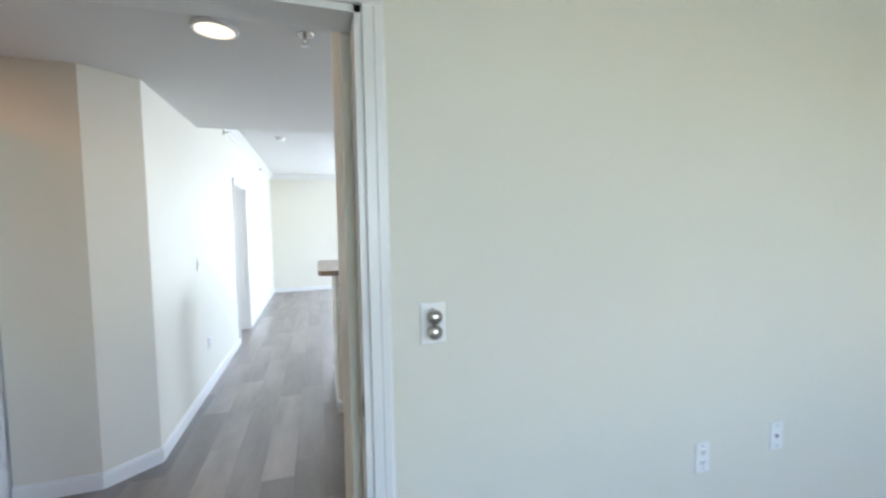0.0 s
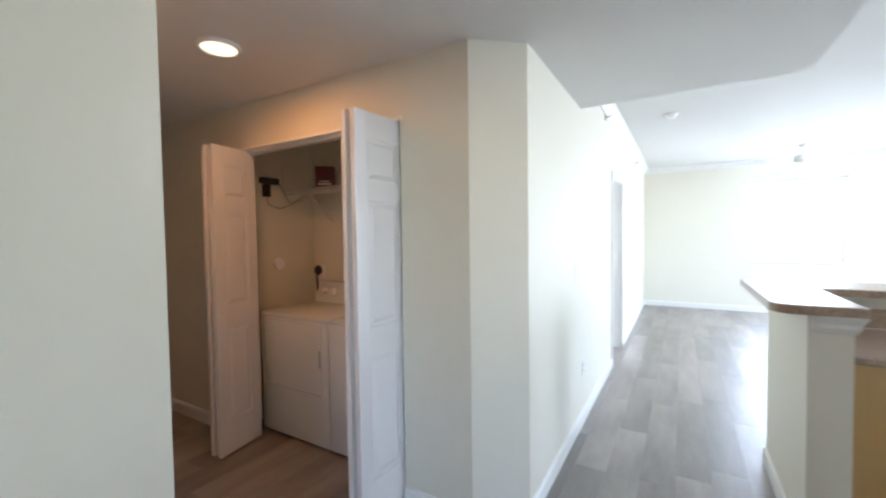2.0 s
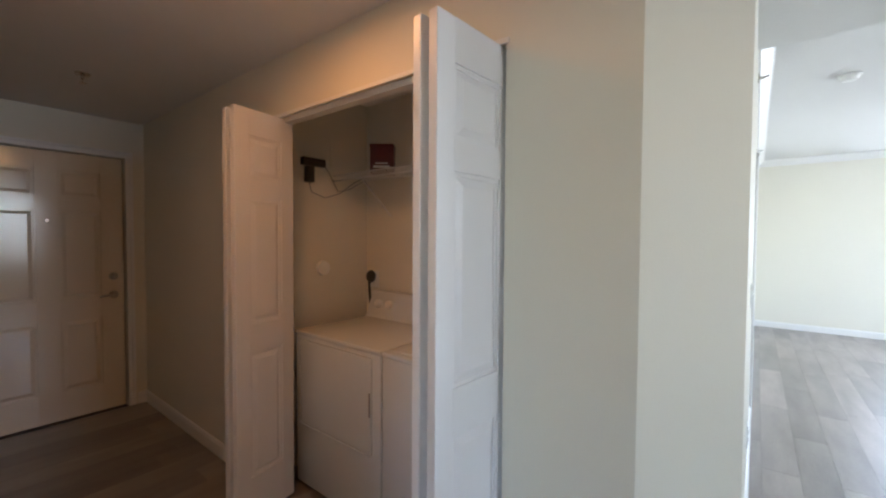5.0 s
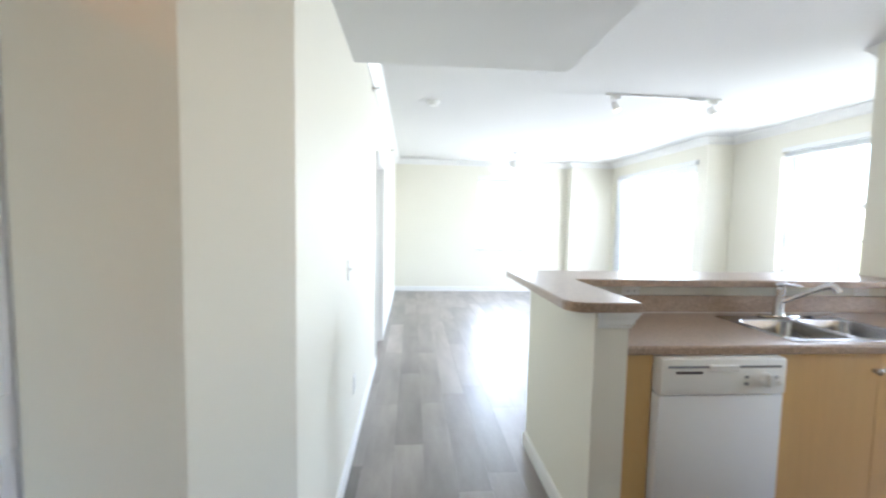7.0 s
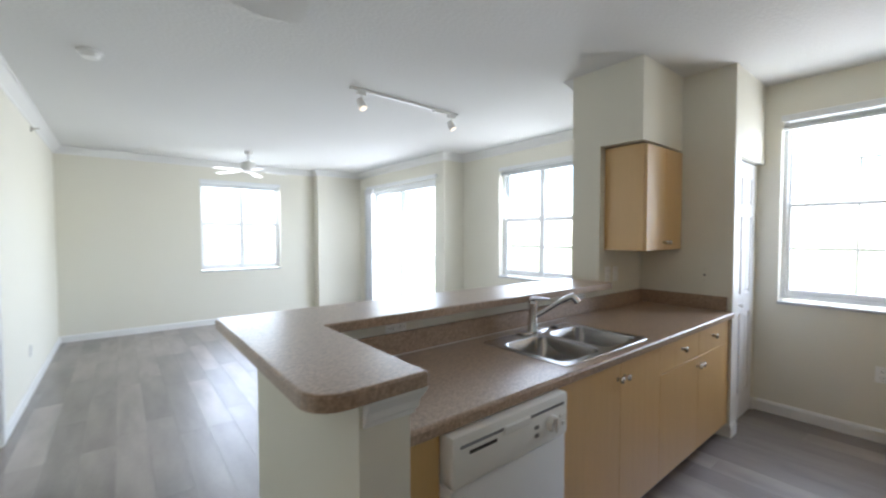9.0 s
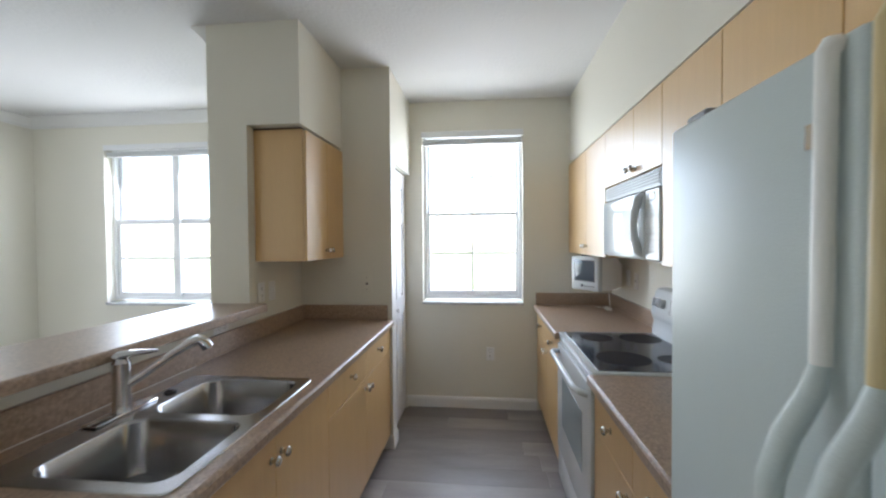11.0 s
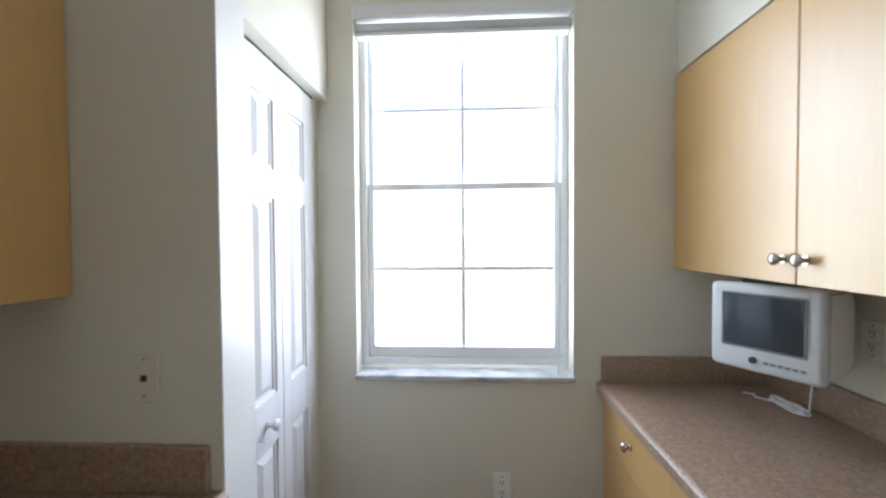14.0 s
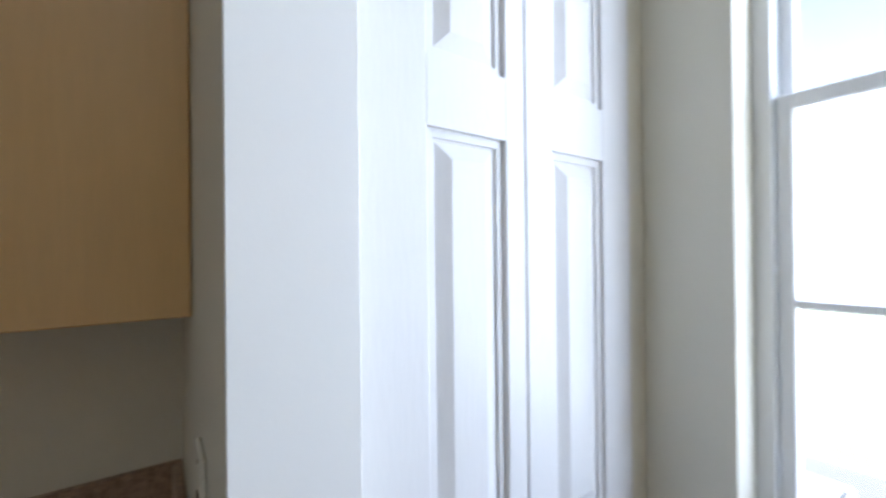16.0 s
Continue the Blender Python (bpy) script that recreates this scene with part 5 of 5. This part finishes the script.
# ---- laundry closet ----
def laundry(name, label, x0, x1, door):
    c = thing(name, label, name.replace("_", " "), (x0 + x1) / 2, 4.06, 0)
    w, d = (x1 - x0) / 2 - 0.003, 0.655
    part("body", bx(-w, 0.0, 0.02, w, d, 0.868, bevel=0.010, segments=2), ENAMEL, c, "", True)
    part("top", bx(-w - 0.001, -0.004, 0.865, w + 0.001, d, 0.893, bevel=0.010, segments=2), ENAMEL, c, "", True)
    for x in (-w + 0.05, w - 0.05):
        part("foot", rod(bmesh.new(), (x, 0.06, 0), (x, 0.06, 0.024), 0.02), BLACKP, c)
    if door:
        part("door", bx(-w + 0.05, -0.010, 0.372, w - 0.055, 0.002, 0.848, bevel=0.012, segments=3), ENAMEL, c, "white front door", True)
        part("door_pull", bx(w - 0.075, -0.0105, 0.56, w - 0.062, -0.006, 0.68, bevel=0.002), GREYP, c)
    else:
        part("lid", bx(-w + 0.04, 0.03, 0.8915, w - 0.04, 0.46, 0.901, bevel=0.006, segments=2), ENAMEL, c, "", True)
    bm = bmesh.new()
    pr = [(0.515, 0.891), (0.53, 0.908), (0.583, 1.045), (0.595, 1.055), (0.65, 1.055), (0.655, 0.891)]
    a = [bm.verts.new((-w, y, z)) for y, z in pr]
    b = [bm.verts.new((w, y, z)) for y, z in pr]
    for k in range(len(pr)):
        bm.faces.new((a[k], a[(k + 1) % len(pr)], b[(k + 1) % len(pr)], b[k]))
    bm.faces.new(a[::-1])
    bm.faces.new(b)
    bmesh.ops.recalc_face_normals(bm, faces=bm.faces)
    con = part("console", bm, ENAMEL, c, "sloping control console")
    for k, x in enumerate((-w + 0.09, -w + 0.19, w - 0.12)):
        kb = part("knob", rod(ball(bmesh.new(), (0, -0.02, 0), 0.022, 0.006, 0.022), (0, 0, 0), (0, -0.022, 0), 0.028, 0.024, 20), PLATE, con, "round control knob", True)
        kb.matrix_basis = pose(x, 0.558, 0.978, -22, 0, 0)
    return c


laundry("clothes_dryer", "white front-door clothes dryer in the closet", -2.845, -2.140, True)
laundry("washing_machine", "white top-loading washing machine in the closet", -2.138, -1.436, False)

shelf = thing("wire_shelf", "white coated wire shelf over the machines", "wire shelf", -2.15, 4.73, 1.825)
bm = bmesh.new()
for y in (-0.006, -0.15, -0.30):
    rod(bm, (-0.845, y, 0), (0.845, y, 0), 0.004, sides=8)
rod(bm, (-0.845, -0.305, -0.035), (0.845, -0.305, -0.035), 0.004, sides=8)
part("rails", bm, WIRE, shelf)
bm = bmesh.new()
for k in range(66):
    x = -0.83 + k * 0.0255
    rod(bm, (x, -0.002, 0.003), (x, -0.303, 0.003), 0.0016, sides=5)
    rod(bm, (x, -0.305, 0.003), (x, -0.305, -0.035), 0.0016, sides=5)
tagged(part("wires", bm, WIRE, shelf), kind="stuff")
for x in (-0.6, 0.1):
    part("brace", rod(bmesh.new(), (x, -0.28, -0.02), (x, -0.002, -0.26), 0.005, sides=8), WIRE, shelf)
carton = thing("carton", "dark red printed carton on the wire shelf", "carton", -2.70, 4.60, 1.8295, 38)
bm = bmesh.new()
box(bm, -0.075, -0.05, 0, 0.075, 0.05, 0.185, 0.004)
part("box", bm, REDTIN, carton)
part("print_band", bx(-0.052, -0.0512, 0.035, 0.052, -0.0502, 0.050), PLATE, carton, "pale lines of print")
part("print_band", bx(-0.040, -0.0512, 0.060, 0.040, -0.0502, 0.068), PLATE, carton, "pale lines of print")
part("lid", bx(-0.077, -0.052, 0.165, 0.077, 0.052, 0.188, bevel=0.003), REDTIN, carton)

adapter = thing("power_adapter", "black plug-in power adapter with wires on the closet wall", "power adapter", -2.998, 4.25, 1.862)
part("plug_body", bx(0, -0.035, -0.10, 0.045, 0.015, 0.0, bevel=0.006, segments=2), BLACKP, adapter, "", True)
part("top_box", bx(0, -0.06, 0.004, 0.04, 0.10, 0.052, bevel=0.005, segments=2), BLACKP, adapter, "", True)
part("wire", tube(bmesh.new(), [(0.02, -0.01, -0.10), (0.03, 0.0, -0.16), (0.03, 0.10, -0.19), (0.03, 0.22, -0.15), (0.06, 0.30, -0.08), (0.12, 0.36, -0.03), (0.16, 0.40, -0.02)], 0.0028, 6), GREYP, adapter, "", True)
part("wire", tube(bmesh.new(), [(0.02, 0.09, 0.03), (0.03, 0.14, -0.04), (0.03, 0.20, -0.14), (0.05, 0.28, -0.12), (0.13, 0.34, -0.06), (0.20, 0.38, -0.16), (0.24, 0.41, -0.24)], 0.0028, 6), GREYP, adapter, "", True)
part("paper_tag", bx(0, 0.16, 0.02, 0.006, 0.30, 0.20), PAINT, adapter)
plug = thing("dryer_plug", "black dryer plug in its wall outlet", "plug", -2.915, 4.728, 1.125)
part("outlet_plate", bx(-0.05, -0.006, -0.06, 0.05, 0, 0.06, bevel=0.003), PLATE, plug)
bm = ball(bmesh.new(), (0, -0.035, 0.02), 0.034, 0.035, 0.045)
part("plug_body", bm, BLACKP, plug, "", True)
part("cable", tube(bmesh.new(), [(0, -0.05, 0.0), (0.004, -0.055, -0.05), (0.0, -0.045, -0.12), (-0.005, -0.03, -0.2)], 0.009, 8), BLACKP, plug, "", True)
wb = thing("washer_valve_box", "round white valve cover on the closet wall", "valve cover", -2.999, 4.35, 1.22)
part("cover", rod(bmesh.new(), (0, 0, 0), (0.02, 0, 0), 0.05, 0.045, 24), PLATE, wb, "", True)

# ---- lights, fan, detectors ----
def disc_light(x, y, label):
    d = thing("ceiling_light", label, "ceiling light", x, y, HALL_Z, group="hall ceiling lights")
    bm = bmesh.new()
    tube(bm, [(0.088 * math.cos(k * math.tau / 36), 0.088 * math.sin(k * math.tau / 36), -0.008) for k in range(37)], 0.0105, 8)
    part("trim_ring", bm, TRIM, d, "white trim ring", True)
    part("diffuser", rod(bmesh.new(), (0, 0, -0.001), (0, 0, -0.014), 0.084, 0.080, 36), LAMPGLOW, d, "glowing warm diffuser")


disc_light(-0.22, 3.30, "lit round flush ceiling light near the den")
disc_light(-2.05, 3.34, "lit round flush ceiling light by the laundry closet")


def sprinkler(x, y, z, side, label):
    s = thing("sprinkler", label, "sprinkler", x, y, z, group="sprinklers")
    bm = bmesh.new()
    if side:
        rod(bm, (0, 0, 0), (0.006, 0, 0), 0.035, 0.032, 20)
        rod(bm, (0.005, 0, 0), (0.035, 0, 0), 0.010)
        box(bm, 0.055, -0.018, 0.006, 0.060, 0.018, 0.012)
        for sg in (-1, 1):
            rod(bm, (0.03, sg * 0.010, 0), (0.058, sg * 0.004, 0.006), 0.003, sides=6)
    else:
        rod(bm, (0, 0, 0), (0, 0, -0.006), 0.038, 0.034, 20)
        rod(bm, (0, 0, -0.005), (0, 0, -0.03), 0.010)
        rod(bm, (0, 0, -0.052), (0, 0, -0.055), 0.019, sides=14)
        for sg in (-1, 1):
            rod(bm, (sg * 0.011, 0, -0.028), (sg * 0.004, 0, -0.053), 0.003, sides=6)
    part("head", bm, NICKEL, s, "", True)


sprinkler(-3.86, 3.34, HALL_Z, False, "chrome pendent sprinkler in the hall ceiling")
sprinkler(0.165, 3.26, HALL_Z, False, "chrome pendent sprinkler in the hall ceiling")
sprinkler(LONG_X, 6.40, 2.56, True, "chrome sidewall sprinkler under the crown molding")
sprinkler(LONG_X, 9.40, 2.56, True, "chrome sidewall sprinkler under the crown molding")
sd = thing("smoke_detector", "white round smoke detector on the ceiling", "smoke detector", -0.24, 7.12, CEIL_Z)
part("base", rod(bmesh.new(), (0, 0, 0), (0, 0, -0.014), 0.068, sides=28), TRIM, sd, "", True)
part("cover", rod(bmesh.new(), (0, 0, -0.014), (0, 0, -0.042), 0.060, 0.045, 28), PLATE, sd, "", True)


def track_light(label, x, y, turn, length, heads, lit, drop=0.0):
    t = thing("track_light", label, "track light", x, y, CEIL_Z, turn)
    part("track", bx(0, -0.018, -0.020, length, 0.018, -0.001, bevel=0.003), TRIM, t, "white track rail")
    part("feed_box", bx(length * 0.74, -0.026, -0.034, length * 0.84, 0.026, -0.0205, bevel=0.004), TRIM, t)
    for k, (u, ax, ay) in enumerate(heads):
        h = part("lamp_head", box(rod(bmesh.new(), (u, 0, -0.05), (u, 0, -0.10 - drop), 0.008), u - 0.04, -0.017, -0.054, u + 0.04, 0.017, -0.0205, 0.003), TRIM, t)
        c = Vector((u, 0, -0.125 - drop))
        d = Vector((ax, ay, -1)).normalized()
        if not lit:
            for sx in (-0.034, 0.034):
                part("socket", bx(u + sx - 0.014, -0.014, -0.085 - drop, u + sx + 0.014, 0.014, -0.060 - drop, bevel=0.004), TRIM, h, "small white socket")
            part("cross_bar", bx(u - 0.03, -0.006, -0.078 - drop, u + 0.03, 0.006, -0.066 - drop, bevel=0.002), TRIM, h)
            part("bulb", tube(bmesh.new(), [c - d * 0.030, c - d * 0.012, c + d * 0.028, c + d * 0.034], [0.011, 0.019, 0.025, 0.021], 18), NICKEL, h, "unlit silver reflector bulb", True)
            continue
        sh = part("shade", rod(bmesh.new(), c - d * 0.045, c + d * 0.04, 0.026, 0.036, 20), TRIM, h, "white cylinder shade", True)
        part("bulb", rod(bmesh.new(), c + d * 0.0395, c + d * 0.047, 0.029, 0.024, 18), BULB, sh, "lit halogen bulb")
    return t


track_light("white ceiling track light with lit heads over the dining area", 1.37, 6.62, 2.0, 1.18, [(0.10, 0.2, -0.5), (1.10, 0.3, -0.5)], True)
track_light("white ceiling track light over the kitchen aisle", 1.00, 3.97, 0, 1.22, [(0.12, -0.3, 0.3), (0.62, -0.2, -0.3), (1.12, -0.4, 0.2)], False, 0.05)

FB = -0.265
fan = thing("ceiling_fan", "white five-blade ceiling fan in the living room", "ceiling fan", 1.36, 9.88, CEIL_Z)
part("canopy", rod(bmesh.new(), (0, 0, 0), (0, 0, -0.05), 0.065, 0.045, 24), TRIM, fan, "", True)
part("downrod", rod(bmesh.new(), (0, 0, -0.04), (0, 0, -0.18), 0.012), TRIM, fan, "", True)
bm = tube(bmesh.new(), [(0, 0, -0.13), (0, 0, -0.16), (0, 0, -0.22), (0, 0, -0.265), (0, 0, -0.30)], [0.03, 0.095, 0.105, 0.085, 0.05], 26)
part("motor", bm, TRIM, fan, "", True)
for k in range(5):
    bm = bmesh.new()
    prism(bm, [(0.18, -0.05), (0.30, -0.062), (0.46, -0.066), (0.515, -0.045), (0.52, 0.045), (0.46, 0.066), (0.30, 0.062), (0.18, 0.05)], -0.003, 0.003)
    b = part("blade", bm, TRIM, fan)
    b.matrix_basis = pose(0, 0, FB, 0, 0, -12 + 72 * k) @ pose(0, 0, 0, 4, 4, 0)
    part("blade_iron", bx(0.08, -0.018, -0.006, 0.22, 0.018, -0.0035), TRIM, b)


# ---- outdoors, seen through the glass ----
GROUND = -6.0
structure("ground", bx(-300, -300, GROUND - 0.2, 300, 300, GROUND), GRASS, "lawn around the building")
structure("road", bx(14, -200, GROUND, 22, 200, GROUND + 0.02), ASPHALT, "asphalt car park lane")
structure("pavement", bx(9.5, -120, GROUND, 11, 120, GROUND + 0.03), STUCCO, "pale concrete path")
structure("balcony_slab", bx(SLIDE_X + 0.2, JOG_Y + 0.2, -0.20, 5.6, FAR_Y + 0.2, -0.03), STUCCO, "pale concrete balcony floor")
rail = thing("balcony_railing", "white metal balcony railing", "railing", 5.5, JOG_Y + 0.2, -0.03)
L = FAR_Y - JOG_Y
part("top_rail", bx(-0.03, 0, 1.02, 0.03, L, 1.06, bevel=0.004), ALU, rail)
part("bottom_rail", bx(-0.02, 0, 0.08, 0.02, L, 0.11), ALU, rail)
for k in range(27):
    part("baluster", bx(-0.009, 0.05 + k * 0.105, 0.0 if k % 13 == 0 else 0.11, 0.009, 0.068 + k * 0.105, 1.02), ALU, rail)


def parked_car(x, y, turn, paint, label):
    c = thing("car", label, "car", x, y, GROUND + 0.02, turn, group="parked cars")
    bm = bmesh.new()
    side = [(-2.2, 0.35), (-2.25, 0.75), (-1.9, 0.95), (-1.1, 1.0), (-0.55, 1.42), (0.85, 1.42), (1.5, 1.0), (2.15, 0.9), (2.25, 0.55), (2.2, 0.35)]
    a = [bm.verts.new((px, -0.85, pz)) for px, pz in side]
    b = [bm.verts.new((px, 0.85, pz)) for px, pz in side]
    for k in range(len(side)):
        bm.faces.new((a[k], a[(k + 1) % len(side)], b[(k + 1) % len(side)], b[k]))
    bm.faces.new(a[::-1])
    bm.faces.new(b)
    bmesh.ops.recalc_face_normals(bm, faces=bm.faces)
    bmesh.ops.bevel(bm, geom=list(bm.edges), offset=0.06, segments=2, affect="EDGES")
    part("body", bm, paint, c, "", True)
    for sy in (-0.853, 0.853):
        part("side_window", prism(bmesh.new(), [(-0.9, 1.03), (-0.5, 1.36), (0.8, 1.36), (1.2, 1.03)], -0.004, 0.004), SCREEN, c).matrix_basis = pose(0, sy, 0, 90, 0, 0)
    for px in (-1.4, 1.4):
        for sy in (-0.8, 0.8):
            w = part("wheel", rod(bmesh.new(), (px, sy - 0.1, 0.32), (px, sy + 0.1, 0.32), 0.32, sides=20), BLACKP, c, "", True)
            part("rim", rod(bmesh.new(), (px, sy - 0.105, 0.32), (px, sy + 0.105, 0.32), 0.19, sides=16), NICKEL, w)


CARS = [material("car_paint_silver", (0.55, 0.56, 0.58), 0.25, 0.4), material("car_paint_maroon", (0.30, 0.20, 0.19), 0.25), material("car_paint_dark", (0.17, 0.18, 0.20), 0.25)]
for k, (y, c) in enumerate(((1.6, 1), (4.4, 2), (7.4, 0), (-1.5, 0), (-4.4, 2))):
    parked_car(16.5, y, 180 if k % 2 else 0, CARS[c], ("silver", "maroon", "dark")[c] + " sedan parked on the lane below")


def tree(x, y, h, seed):
    rnd = random.Random(seed)
    t = thing("tree", "leafy green tree on the lawn", "tree", x, y, GROUND, group="trees")
    bm = bmesh.new()
    tube(bm, [(0, 0, -0.05), (0.05, 0.02, h * 0.25), (-0.04, 0.06, h * 0.5), (0.02, 0, h * 0.8)], [0.2, 0.15, 0.11, 0.04], 8)
    tips = []
    for k in range(9):
        a, z = rnd.random() * 6.28, h * rnd.uniform(0.35, 0.7)
        e = (math.cos(a) * h * 0.26, math.sin(a) * h * 0.26, z + h * rnd.uniform(0.1, 0.25))
        tube(bm, [(0, 0, z), (e[0] * 0.5, e[1] * 0.5, z + h * 0.06), e], [0.07, 0.045, 0.015], 6)
        tips.append(Vector(e))
    part("trunk", bm, BARK, t)
    bm = bmesh.new()
    tips.append(Vector((0, 0, h * 0.88)))
    for c in tips:
        for k in range(150):
            p = c + Vector((rnd.gauss(0, 1), rnd.gauss(0, 1), rnd.gauss(0, 0.7))) * h * 0.075
            q = Euler((rnd.random() * 6, rnd.random() * 6, rnd.random() * 6)).to_matrix()
            s = rnd.uniform(0.08, 0.17)
            bm.faces.new([bm.verts.new(p + q @ Vector(v) * s) for v in ((-1, 0, 0), (0, -0.5, 0.1), (1, 0, 0), (0, 0.5, 0.1))])
    tagged(part("crown", bm, LEAF, t), kind="stuff")


for k, (x, y, h) in enumerate(((26, -6, 3.2), (58, -24, 5), (60, -30, 6))):
    tree(x, y, h, k)

# ---- floor ----
structure("floor", bx(ENTRY_X - 0.14, -1.5, -0.15, EAST_X + 0.05, FAR_Y + 0.05, -0.0035), SUBFLOOR, "grey-brown wood-look vinyl plank floor")
floor_ob = bpy.data.objects["floor"]
PW, PL = 0.182, 1.22
bm = bmesh.new()
box(bm, 0.0004, 0.0004, -0.0034, PW - 0.0004, PL - 0.0004, 0.0, 0.0005)
plank_mesh = finish("plank", bm, PLANK)
AREAS = [(LONG_X, EAST_X, SOUTH_Y, FAR_Y), (ENTRY_X, LONG_X, SOUTH_Y, 4.1), (-3.0, -1.3, HALL_Y, 4.85), (STUB_X, 2.2, 0.6, SOUTH_Y), (-2.4, LONG_X, 6.4, 8.2)]
rnd = random.Random(5)
row = 0
x = ENTRY_X - 0.02
while x < EAST_X:
    y = -1.2 + rnd.random() * -PL
    while y < FAR_Y:
        y1 = y + PL
        if any(x + PW > a + 0.01 and x < b - 0.01 and y1 > c + 0.01 and y < d - 0.01 for a, b, c, d in AREAS):
            ob = new("plank", plank_mesh)
            ob.parent = floor_ob
            w = min(x + PW, EAST_X + 0.04) - x
            ln = min(y1, FAR_Y + 0.04) - y
            ob.matrix_basis = Matrix.Translation((x, y, 0)) @ Matrix.Diagonal((w / PW, ln / PL, 1, 1))
        y = y1
    x += PW
